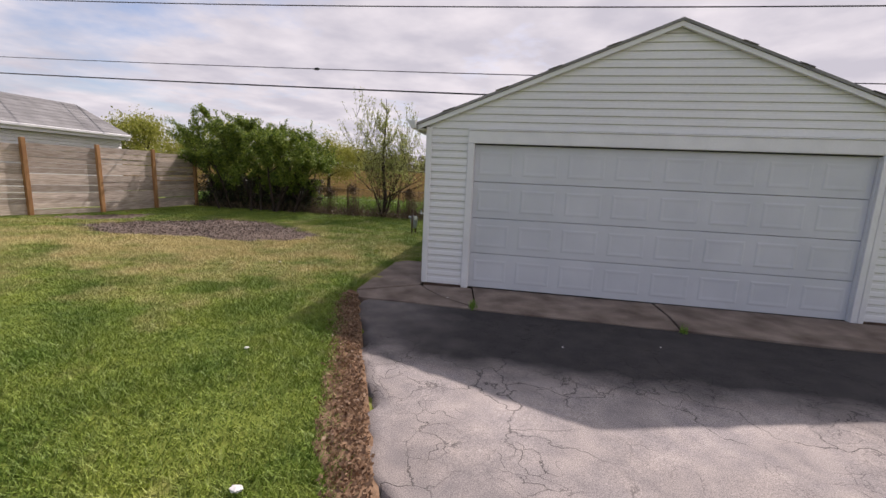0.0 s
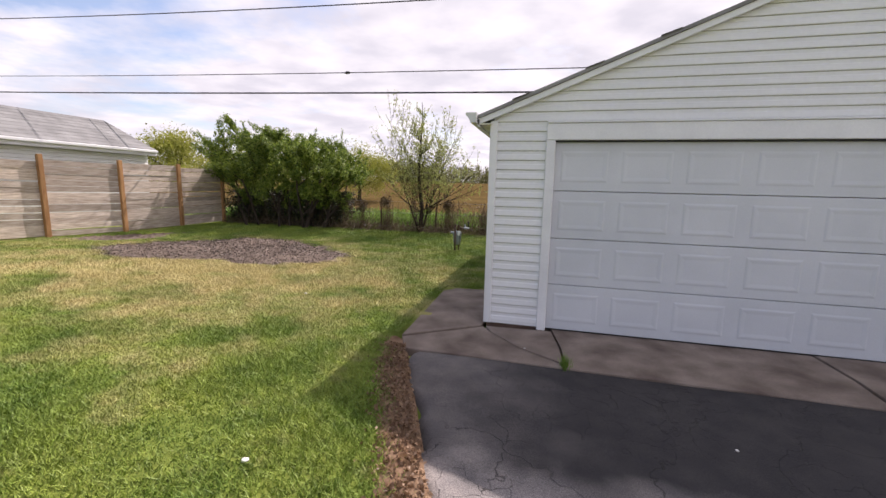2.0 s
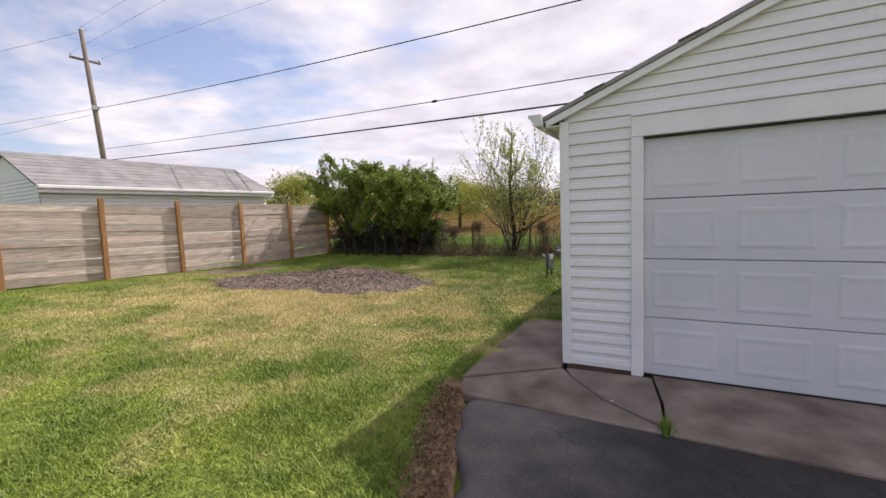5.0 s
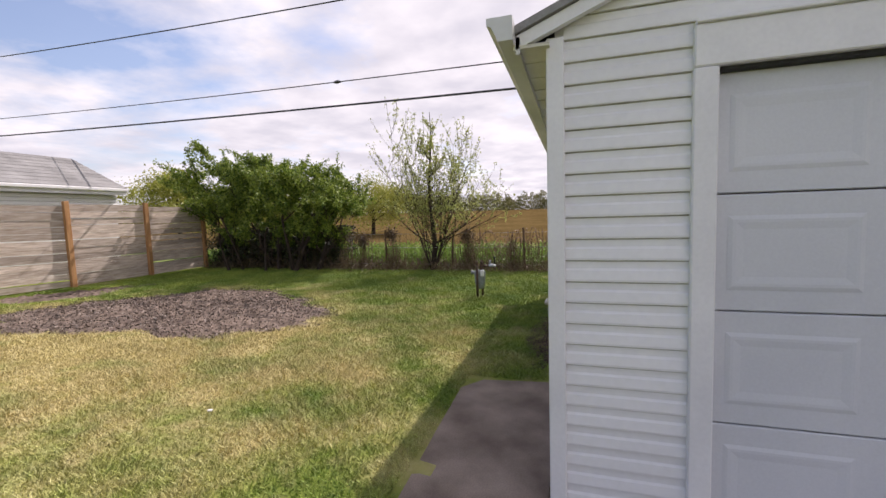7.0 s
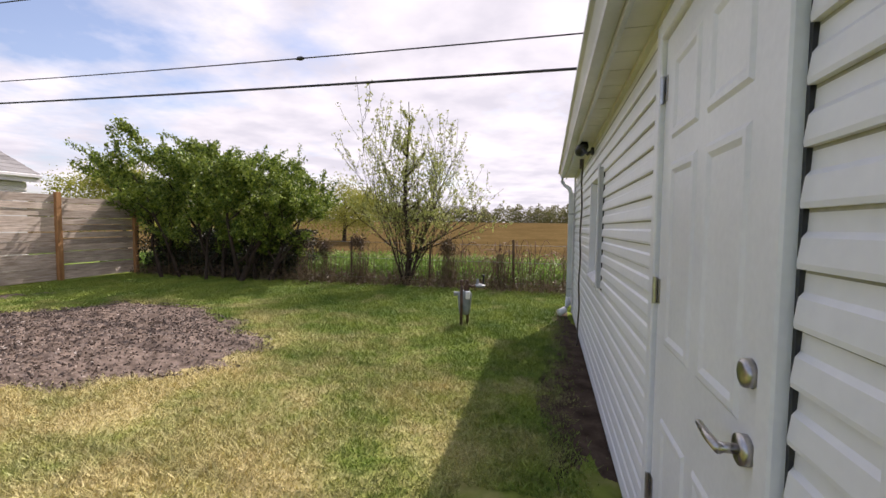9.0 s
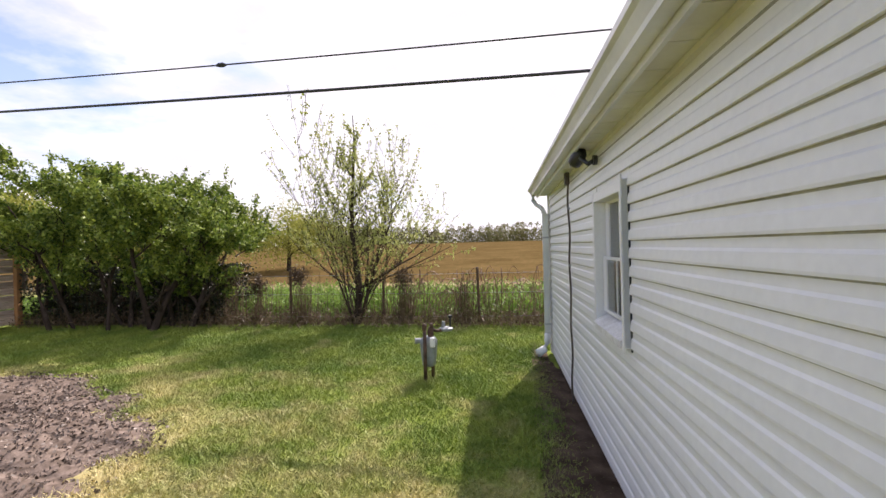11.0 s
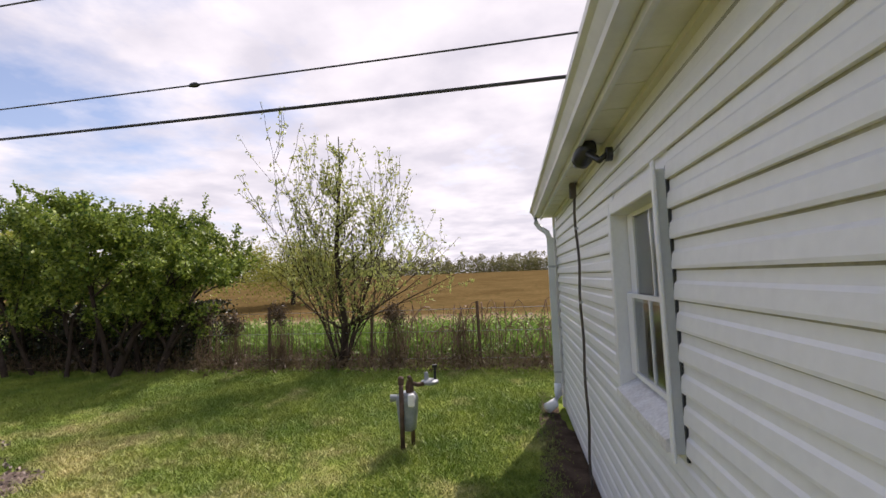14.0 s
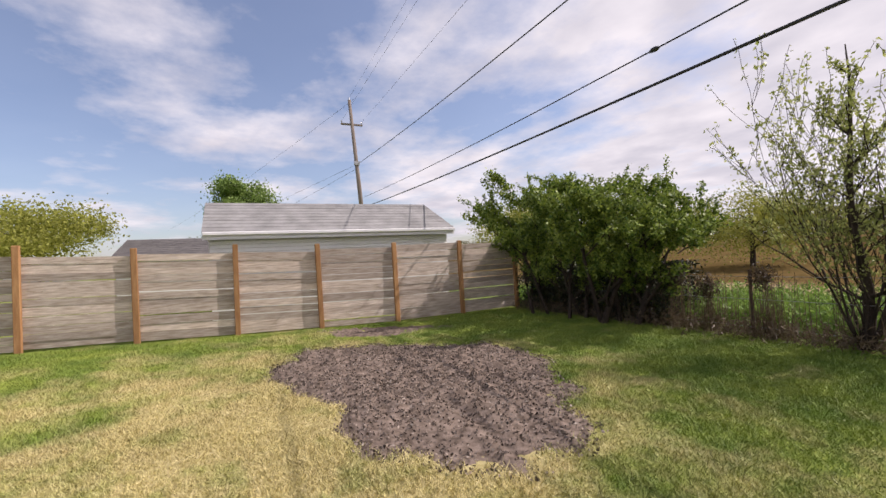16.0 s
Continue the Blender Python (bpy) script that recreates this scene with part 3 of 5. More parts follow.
for k in range(23):
    z = 0.0095 + k * COURSE
    spans = [(0.055, SD0 - 0.066), (SD1 + 0.06, 3.004), (3.79, D - 0.05)]
    if z + COURSE < 0.93 or z > 1.86:
        spans = [spans[0], (SD1 + 0.06, D - 0.05)]
    if z + COURSE > 2.235:
        break
    if z > SDT + 0.02:
        spans = [(0.055, D - 0.05)]
    for a, b in spans:
        lap(garage, Y0, b, z, b - a, -90)
for x, y, t in ((0, 0, 0), (W, 0, 90)):
    bm = bmesh.new()
    box(bm, -0.018, 0.062, -0.018, 0.012, -0.005, 2.26, 0.006)
    box(bm, -0.018, 0.012, 0.0125, 0.062, -0.005, 2.26, 0.006)
    ob = part("corner_trim", bm, M_TRIM, garage)
    ob.matrix_basis = pose(x, y, 0, 0, 0, t)
bm = box(bmesh.new(), -0.018, 0.012, D - 0.06, D + 0.01, -0.005, 2.26, 0.006)
part("corner_trim", bm, M_TRIM, garage)

# open joints where the siding stops short of the side door and the window;
# black strips behind them stand in for the shade inside
for y0, y1, z0, z1 in ((SD0 - 0.066, SD0 - 0.056, 0.0, SDT + 0.04), (3.003, 3.014, 0.9, 1.88)):
    part("gap_shade_strip", box(bmesh.new(), 0.006, 0.0195, y0, y1, z0, z1), M_BLACK, garage, "black strip standing for the shade in the open joint at the siding's end")
# door surround
for x0, x1, z0, z1, nm in ((0.585, DX0, -0.036, 2.05, "jamb_trim"), (DX1, DX1 + 0.075, -0.036, 2.05, "jamb_trim"), (DX1 + 0.078, DX1 + 0.15, -0.036, 2.05, "jamb_trim"), (0.588, DX1 + 0.123, 2.052, 2.225, "header_trim")):
    part(nm, box(bmesh.new(), x0, x1, -0.024, 0.02, z0, z1, 0.006), M_TRIM, garage)
part("drip_cap", box(bmesh.new(), 0.59, DX1 + 0.145, -0.04, 0.018, 2.226, 2.242, 0.004), M_TRIM, garage)
for x0, x1 in ((DX0 - 0.045, DX0 + 0.004), (DX1 - 0.004, DX1 + 0.045)):
    part("door_stop", box(bmesh.new(), x0, x1, 0.021, 0.1, -0.036, 2.05, 0.004), M_TRIM, garage)
part("door_seal", box(bmesh.new(), DX0, DX1, 0.01, 0.10, DTOP - 0.012, DTOP + 0.028), M_RUBBER, garage, "dark rubber seal over the door")

# the sectional door: four leaves of eight pressed panels
big_door = thing("overhead_door", "closed white sectional garage door with pressed panels", "garage door", (DX0, 0.06, -0.03))
SH = (DTOP + 0.02) / 4
PW = (DX1 - DX0) / 8


def pressed_panel():
    bm = bmesh.new()
    w, h = PW - 0.13, SH - 0.19
    loops = []
    for inset, depth in ((0, 0.0), (0.018, 0.004), (0.030, 0.004), (0.060, 0.0008), (0.08, 0.0008)):
        loops.append([bm.verts.new((x, -depth, z)) for x, z in ((inset, inset), (w - inset, inset), (w - inset, h - inset), (inset, h - inset))])
    for a, b in zip(loops, loops[1:]):
        for i in range(4):
            bm.faces.new((a[i], a[(i + 1) % 4], b[(i + 1) % 4], b[i]))
    bm.faces.new(loops[-1])
    return data("panel", bm, M_DOOR)


PANEL = pressed_panel()
for k in range(4):
    bm = box(bmesh.new(), 0.004, DX1 - DX0 - 0.004, 0.0, 0.04, k * SH + 0.004, (k + 1) * SH - 0.003, 0.004)
    leaf = part("door_section", bm, M_DOOR, big_door)
    for j in range(8):
        p = new("panel", PANEL)
        p.parent = leaf
        p.location = (j * PW + 0.065, -0.001, k * SH + 0.095)
part("bottom_seal", box(bmesh.new(), 0.0, DX1 - DX0, 0.0, 0.04, -0.006, 0.0038), M_RUBBER, big_door, "black rubber strip under the door")

# roof, rakes, soffit
OV = 0.06
for side in (0, 1):
    sgn = 1 if side == 0 else -1
    xe = -0.17 if side == 0 else W + 0.17
    ze = ROOF_Z
    xp = W / 2
    zp = ze + PITCH * abs(xp - xe)
    bm = bmesh.new()
    v = []
    for y in (-OV - 0.02, D + 0.16):
        for x, z in ((xe, ze), (xp, zp)):
            v.append(bm.verts.new((x, y, z)))
            v.append(bm.verts.new((x, y, z + 0.035)))
    for q in ((0, 2, 6, 4), (1, 5, 7, 3), (0, 1, 3, 2), (4, 6, 7, 5), (0, 4, 5, 1), (2, 3, 7, 6)):
        bm.faces.new([v[i] for i in q])
    part("roof", bm, M_SHINGLE, garage, "grey asphalt shingle roof")
    bm = bmesh.new()
    v = []
    for y in (-OV, -0.02):
        for x, z in ((xe + 0.01 * sgn, ze - 0.002), (xp, zp - 0.002)):
            v.append(bm.verts.new((x, y, z - 0.06)))
            v.append(bm.verts.new((x, y, z)))
    for q in ((0, 2, 6, 4), (1, 5, 7, 3), (0, 1, 3, 2), (4, 6, 7, 5), (0, 4, 5, 1), (2, 3, 7, 6)):
        bm.faces.new([v[i] for i in q])
    part("rake_board", bm, M_TRIM, garage)
    # a lifted shingle here and there along the rake
    for k in range(4):
        u = 0.12 + 0.22 * k + random.uniform(-0.03, 0.03)
        x = xe + (xp - xe) * u
        z = ze + 0.036 + (zp - ze) * u
        bm = box(bmesh.new(), x - 0.09, x + 0.09, -OV - 0.035, -OV + 0.2, z - 0.006, z + 0.006)
        bmesh.ops.rotate(bm, verts=bm.verts, cent=(x, 0, z), matrix=Matrix.Rotation(-sgn * math.atan(PITCH) * 0.9, 3, 'Y'))
        part("shingle", bm, M_DARKROOF, garage)
    x0, x1 = (-0.13, 0.0) if side == 0 else (W, W + 0.13)
    bm = bmesh.new()
    box(bm, x0, x1, -OV + 0.002, D + 0.12, 2.215, 2.228)
    for k in range(28):
        y = -0.1 + k * 0.245
        box(bm, x0, x1, y, y + 0.006, 2.211, 2.2145)
    part("soffit", bm, M_SOFFIT, garage, "cream vented soffit")
    x0, x1 = (-0.15, -0.131) if side == 0 else (W + 0.131, W + 0.15)
    part("fascia", box(bmesh.new(), x0, x1, -OV, D + 0.13, 2.19, 2.268), M_GUTTER, garage)
part("wall_cap", box(bmesh.new(), -0.005, 0.02, 0.05, D, 2.19, 2.214), M_SOFFIT, garage)


def gutter(x, sgn):
    """A K-shaped gutter along the eave, open at the top."""
    bm = bmesh.new()
    prof = [(0.0, 0.105), (0.0, 0.0), (0.065, 0.0), (0.07, 0.02), (0.095, 0.065), (0.115, 0.075), (0.115, 0.105), (0.105, 0.105), (0.105, 0.08), (0.085, 0.07), (0.06, 0.008), (0.008, 0.008), (0.008, 0.105)]
    a = [bm.verts.new((x - sgn * u, -0.15, 2.225 + v)) for u, v in prof]
    b = [bm.verts.new((x - sgn * u, D + 0.22, 2.225 + v)) for u, v in prof]
    n = len(prof)
    for i in range(n):
        bm.faces.new((a[i], a[(i + 1) % n], b[(i + 1) % n], b[i]))
    for y in (-0.152, D + 0.222):
        e = [bm.verts.new((x - sgn * u, y, 2.225 + v)) for u, v in prof[:7]]
        bm.faces.new(e)
    return part("gutter", bm, M_GUTTER, garage, "weathered white metal gutter")


gutter(-0.152, 1)
gutter(W + 0.152, -1)

spout = thing("downspout", "white metal downspout with a curved outlet at the back corner", "downspout", (-0.07, 6.56, 0))
bm = tube(bmesh.new(), [(-0.13, 0.22, 2.23), (-0.13, 0.22, 2.16), (-0.09, 0.16, 2.09), (-0.02, 0.05, 2.02), (0.005, 0.0, 1.93)], 0.032, 10)
part("upper_elbow", bm, M_GUTTER, spout, smooth=True)
part("pipe", box(bmesh.new(), -0.032, 0.045, -0.028, 0.028, 0.22, 1.95, 0.008), M_GUTTER, spout)
bm = tube(bmesh.new(), [(0.005, 0, 0.28), (0.0, -0.01, 0.16), (-0.05, -0.05, 0.07), (-0.14, -0.12, 0.03)], [0.042, 0.046, 0.052, 0.056], 12)
part("outlet_elbow", bm, M_TRIM, spout, "white plastic outlet elbow", True)
part("strap", box(bmesh.new(), -0.036, 0.05, -0.033, 0.033, 0.40, 0.425), M_GALV, spout)
part("strap", box(bmesh.new(), -0.036, 0.05, -0.033, 0.033, 1.6, 1.625), M_GALV, spout)

# side door
sdoor = thing("door_1", "closed white panelled steel side door", "door", (0.0, SD0, 0.0), kind="structure")
DW = SD1 - SD0
part("leaf", box(bmesh.new(), 0.0, 0.045, 0.005, DW - 0.005, 0.03, SDT - 0.02, 0.004), M_TRIM, sdoor)
for y0, y1 in ((-0.055, 0.003), (DW - 0.003, DW + 0.058)):
    part("frame", box(bmesh.new(), -0.02, 0.1, y0, y1, 0.0, SDT + 0.05, 0.005), M_TRIM, sdoor)
part("frame", box(bmesh.new(), -0.021, 0.1, 0.004, DW - 0.004, SDT - 0.018, SDT + 0.05, 0.005), M_TRIM, sdoor)
part("threshold", box(bmesh.new(), -0.03, 0.1, 0.004, DW - 0.004, -0.03, 0.026, 0.004), M_GALV, sdoor)


def rail_panel(y0, y1, z0, z1):
    bm = bmesh.new()
    loops = []
    for inset, depth in ((0, 0.0), (0.012, 0.007), (0.028, 0.007), (0.05, -0.003), (0.06, -0.003)):
        loops.append([bm.verts.new((-depth, y, z)) for y, z in ((y0 + inset, z0 + inset), (y1 - inset, z0 + inset), (y1 - inset, z1 - inset), (y0 + inset, z1 - inset))])
    for a, b in zip(loops, loops[1:]):
        for i in range(4):
            bm.faces.new((a[i], a[(i + 1) % 4], b[(i + 1) % 4], b[i]))
    bm.faces.new(loops[-1])
    return bm


for z0, z1 in ((0.22, 0.72), (0.98, 1.62), (1.70, 1.98)):
    for y0, y1 in ((0.12, 0.385), (0.455, 0.72)):
        part("panel", rail_panel(y0, y1, z0, z1), M_TRIM, sdoor)
for z in (0.40, 1.16, 1.90):
    bm = tube(bmesh.new(), [(-0.012, DW - 0.004, z - 0.05), (-0.012, DW - 0.004, z + 0.05)], 0.008, 8)
    box(bm, -0.0035, -0.0005, DW - 0.04, DW - 0.006, z - 0.045, z + 0.045)
    part("hinge", bm, M_STEEL, sdoor, "satin metal hinge")
bm = tube(bmesh.new(), [(0.0, 0.07, 0.94), (-0.018, 0.07, 0.94)], 0.032, 18)
tube(bm, [(-0.018, 0.07, 0.94), (-0.055, 0.07, 0.94)], 0.011, 10)
tube(bm, [(-0.055, 0.06, 0.94), (-0.058, 0.12, 0.94), (-0.052, 0.19, 0.937)], [0.011, 0.010, 0.008], 10)
part("lever_handle", bm, M_STEEL, sdoor, "satin nickel lever handle", True)
bm = tube(bmesh.new(), [(0.0, 0.07, 1.10), (-0.016, 0.07, 1.10), (-0.02, 0.07, 1.10)], [0.031, 0.029, 0.018], 18)
part("deadbolt", bm, M_STEEL, sdoor, "round satin nickel deadbolt", True)

# window
win = thing("window_1", "small white two-sash window with peeling sill", "window", (0.0, WY0, WZ0), kind="structure")
WW, WH = WY1 - WY0, WZ1 - WZ0
part("casing", box(bmesh.new(), -0.022, 0.1, WW - 0.002, WW + 0.05, -0.04, WH + 0.05, 0.005), M_TRIM, win)
part("casing", box(bmesh.new(), -0.022, 0.1, -0.024, 0.002, -0.04, WH + 0.05, 0.005), M_TRIM, win)
part("casing", box(bmesh.new(), -0.021, 0.1, 0.003, WW - 0.003, WH - 0.02, WH + 0.05, 0.005), M_TRIM, win)
part("edge_strip", box(bmesh.new(), -0.034, -0.0225, -0.045, -0.02, -0.06, WH + 0.075, 0.003), M_TRIM, win, "loose white J-channel strip")
bm = bmesh.new()
v = [bm.verts.new(c) for c in ((-0.04, 0.003, -0.04), (-0.04, WW - 0.003, -0.04), (0.1, WW - 0.003, -0.04), (0.1, 0.003, -0.04),
                               (-0.04, 0.003, 0.0), (-0.04, WW - 0.003, 0.0), (0.1, WW - 0.003, 0.075), (0.1, 0.003, 0.075))]
for q in ((0, 3, 2, 1), (4, 5, 6, 7), (0, 1, 5, 4), (2, 3, 7, 6), (0, 4, 7, 3), (1, 2, 6, 5)):
    bm.faces.new([v[i] for i in q])
part("window_sill", bm, plain("peeling_paint", (0.6, 0.58, 0.55), (0.78, 0.78, 0.77), 14, 0.6, 0, 70, 0.5), win, "white sill with peeling paint")
for z0, z1, x in ((0.075, 0.47, 0.035), (0.43, WH - 0.022, 0.06)):
    bm = bmesh.new()
    box(bm, x, x + 0.022, 0.01, 0.04, z0, z1, 0.003)
    box(bm, x, x + 0.022, WW - 0.10, WW - 0.01, z0, z1, 0.003)
    box(bm, x + 0.001, x + 0.021, 0.04, WW - 0.10, z0, z0 + 0.022)
    box(bm, x + 0.001, x + 0.021, 0.04, WW - 0.10, z1 - 0.02, z1)
    sash = part("sash", bm, M_TRIM, win)
    part("muntin", box(bmesh.new(), x + 0.004, x + 0.018, WW / 2 - 0.006, WW / 2 + 0.006, z0 + 0.022, z1 - 0.02), M_TRIM, sash)
    pane = part("pane", box(bmesh.new(), x + 0.0105, x + 0.0135, 0.035, WW - 0.095, z0 + 0.017, z1 - 0.015), M_GLASS, sash)
    pane.visible_shadow = False

# flood light under the soffit
flood = thing("flood_light", "black twin-head motion flood light under the soffit", "outdoor light", (-0.018, 3.62, 2.10))
part("wall_plate", tube(bmesh.new(), [(0.002, 0, 0), (-0.025, 0, 0)], 0.035, 14), M_BLACK, flood)
part("arm", tube(bmesh.new(), [(-0.02, 0, 0), (-0.05, 0.03, -0.02), (-0.07, 0.09, 0.02), (-0.085, 0.13, 0.05)], [0.014, 0.016, 0.016, 0.018], 10), M_BLACK, flood, smooth=True)
bm = tube(bmesh.new(), [(-0.07, 0.12, 0.095), (-0.08, 0.15, 0.08), (-0.10, 0.21, 0.045), (-0.11, 0.235, 0.03)], [0.030, 0.050, 0.054, 0.049], 18)
head = part("lamp_head", bm, M_BLACK, flood, smooth=True)
bm = bmesh.new()
for dx, dz in ((-0.02, 0.016), (0.016, 0.016), (-0.02, -0.018), (0.016, -0.018)):
    tube(bm, [(-0.11 + dx, 0.236, 0.03 + dz), (-0.112 + dx, 0.243, 0.027 + dz)], 0.014, 10)
part("lens", bm, M_LENS, head, "clear lamp lenses")

# conduit with its box
cond = thing("cable_conduit", "brown cable running down the siding from a small box", "cable", (-0.02, 4.76, 0))
part("junction_box", box(bmesh.new(), -0.045, 0.0, -0.03, 0.03, 2.09, 2.205, 0.006), M_BROWN, cond)
pts = [(-0.012 - 0.006 * math.sin(k * 1.1), 0.012 * math.sin(k * 0.8), 2.09 - k * 0.105) for k in range(21)]
part("cable", tube(bmesh.new(), pts + [(-0.05, -0.05, -0.06)], 0.010, 8), M_BROWN, cond, smooth=True)
for z in (1.85, 1.3, 0.75):
    part("clip", box(bmesh.new(), -0.026, 0.0, -0.016, 0.016, z, z + 0.018), M_GALV, cond)


# ---- gas meter on the lawn ----
meter = thing("gas_meter", "grey gas meter on dark pipes standing in the lawn", "gas meter", (-1.59, 5.36, -0.08))
part("stand_pipe", tube(bmesh.new(), [(0, 0, 0), (0.0, 0, 0.66)], 0.022, 12), M_RUST, meter, "dark painted riser pipe", True)
part("pipe_cap", tube(bmesh.new(), [(0, 0, 0.64), (0, 0, 0.70), (0, 0, 0.715)], [0.028, 0.028, 0.015], 12), M_RUST, meter)
part("outlet_pipe", tube(bmesh.new(), [(0.07, 0.12, 0.0), (0.07, 0.12, 0.60), (0.07, 0.10, 0.66), (0.07, 0.04, 0.70)], 0.02, 12), M_RUST, meter, smooth=True)
bm = bmesh.new()
prev = None
for z, w, d in ((0.20, 0.05, 0.05), (0.215, 0.075, 0.07), (0.30, 0.085, 0.08), (0.46, 0.10, 0.09), (0.50, 0.10, 0.09), (0.545, 0.07, 0.07)):
    ring = [bm.verts.new((0.03 + w * math.copysign(abs(math.cos(a)) ** 0.6, math.cos(a)), 0.10 + d * math.copysign(abs(math.sin(a)) ** 0.6, math.sin(a)), z)) for a in [k * math.tau / 24 for k in range(24)]]
    if prev:
        for k in range(24):
            bm.faces.new((prev[k], prev[(k + 1) % 24], ring[(k + 1) % 24], ring[k]))
    else:
        bm.faces.new(ring[::-1])
    prev = ring
bm.faces.new(prev)
part("meter_body", bm, M_METER, meter, "light grey cast meter housing", True)
part("index_box", box(bmesh.new(), 0.06, 0.12, -0.012, 0.02, 0.44, 0.55, 0.008), M_TRIM, meter, "white dial box")
part("side_port", tube(bmesh.new(), [(-0.06, 0.08, 0.50), (-0.125, 0.06, 0.50)], [0.03, 0.036], 12), M_METER, meter)
part("regulator_arm", tube(bmesh.new(), [(0.05, 0.1, 0.64), (0.12, 0.16, 0.60), (0.20, 0.24, 0.60)], 0.02, 10), M_RUST, meter, smooth=True)
reg = part("regulator", tube(bmesh.new(), [(0.22, 0.26, 0.585), (0.22, 0.26, 0.60), (0.22, 0.26, 0.615), (0.22, 0.26, 0.635)], [0.07, 0.085, 0.085, 0.03], 20), M_METER, meter, "round grey regulator disc")
part("vent_stub", tube(bmesh.new(), [(0.27, 0.28, 0.61), (0.27, 0.28, 0.74)], 0.012, 8), M_BLACK, reg)
part("vent_cap", tube(bmesh.new(), [(0.27, 0.28, 0.74), (0.27, 0.28, 0.765)], 0.026, 12), M_BLACK, reg)
part("spring_case", tube(bmesh.new(), [(0.19, 0.25, 0.62), (0.19, 0.25, 0.70)], [0.026, 0.018], 12), M_METER, reg)
part("union", tube(bmesh.new(), [(0.05, 0.10, 0.54), (0.05, 0.10, 0.60), (0.06, 0.10, 0.66)], [0.03, 0.035, 0.025], 10), M_RUST, meter)


# ---- wooden fence ----
def fence_x(y):
    return -11.18 - 0.053 * (6.7 - y)


fence = thing("wooden_fence", "weathered horizontal-board fence with brown posts and gaps", "fence")
POST_Y = [8.45, 6.69, 4.83, 2.93, 1.12, -0.75, -2.61, -4.48, -6.35, -8.2]
POST = data("post", box(bmesh.new(), -0.045, 0.045, -0.055, 0.055, -0.1, 1.0, 0.008), M_POST)
BOARD = data("board", box(bmesh.new(), -0.011, 0.011, 0, 1, 0, 1, 0.002), M_BOARD)
for y in POST_Y:
    p = new("post", POST)
    p.parent = fence
    x = fence_x(y)
    g = float(rise(np.array(x), np.array(y)))
    p.matrix_basis = pose(x, y, g, random.uniform(-0.8, 0.8), random.uniform(-1.2, 0.6), 0) @ Matrix.Diagonal((1, 1, 2.0 + random.uniform(-0.03, 0.05), 1))
rb = random.Random(11)
for y1, y0 in zip(POST_Y, POST_Y[1:]):
    g1 = float(rise(np.array(fence_x(y1)), np.array(y1)))
    g0 = float(rise(np.array(fence_x(y0)), np.array(y0)))
    ang = math.atan2(g1 - g0, y1 - y0)
    yaw = math.atan2(-(fence_x(y1) - fence_x(y0)), y1 - y0)
    z = 0.02 + rb.uniform(0, 0.04)
    while z < 1.80:
        h = rb.choice((0.138, 0.14, 0.14, 0.185))
        h = min(h, 1.97 - z)
        b = new("board", BOARD)
        b.parent = fence
        b.matrix_basis = (pose(fence_x(y0) - 0.062 + rb.uniform(-0.012, 0.004), y0 + 0.002, g0 + z, 0, 0, 0) @
                          Matrix.Rotation(yaw, 4, 'Z') @ Matrix.Rotation(ang + rb.uniform(-0.006, 0.006), 4, 'X') @ Matrix.Diagonal((1, y1 - y0 - 0.004, h, 1)))
        z += h + rb.choice((0.003, 0.004, 0.007, 0.012, 0.024))


# ---- neighbours ----
def gabled(name, label, x0, x1, y0, y1, eave, ridge, axis_y, roof_mat, over=0.3, courses=True, fascia=0.2):
    """A low gabled outbuilding, its ridge along y, sided in white."""
    house = thing(name, label, "outbuilding", (0, 0, 0))
    xm = (x0 + x1) / 2
    bm = bmesh.new()
    vs = [bm.verts.new((x, y, z)) for y in (y0, y1) for x, z in ((x0, -0.3), (x1, -0.3), (x1, eave - 0.05), (xm, ridge - 0.08), (x0, eave - 0.05))]
    bm.faces.new(vs[:5][::-1]); bm.faces.new(vs[5:])
    for i in range(5):
        bm.faces.new((vs[i], vs[(i + 1) % 5], vs[5 + (i + 1) % 5], vs[5 + i]))
    part("wall", bm, M_VINYL, house)
    for s in (-1, 1):
        xe = x0 - over if s < 0 else x1 + over
        slope = (ridge - eave) / (xm - x0 + over)
        roof_parts = 9
        for k in range(roof_parts):
            u0, u1 = k / roof_parts, (k + 1) / roof_parts + 0.015
            bm = bmesh.new()
            v = []
            for y in (y0 - 0.15, y1 + 0.15):
                for u in (u0, min(u1, 1.0)):
                    x = xe + (xm - xe) * u
                    z = eave + (ridge - eave) * u + (0.02 if u == u0 else 0.008)
                    v += [bm.verts.new((x, y, z)), bm.verts.new((x, y, z - 0.05))]
            for q in ((0, 2, 6, 4), (1, 5, 7, 3), (0, 1, 3, 2), (4, 6, 7, 5), (0, 4, 5, 1), (2, 3, 7, 6)):
                bm.faces.new([v[i] for i in q])
            part("roof_course", bm, roof_mat, house)
        xa, xb = (xe - 0.02, xe + 0.02)
        part("fascia", box(bmesh.new(), xa, xb, y0 - 0.14, y1 + 0.14, eave - fascia, eave - 0.002), M_TRIM, house)
        part("gutter", box(bmesh.new(), xe + s * 0.021, xe + s * 0.10, y0 - 0.14, y1 + 0.14, eave - 0.10, eave - 0.01, 0.015), M_TRIM, house)
        part("soffit", box(bmesh.new(), min(xe, x0 if s < 0 else x1) + 0.021, max(xe, x0 if s < 0 else x1) - 0.021, y0 - 0.13, y1 + 0.13, eave - fascia + 0.02, eave - fascia + 0.035), M_TRIM, house)
    return house, xm


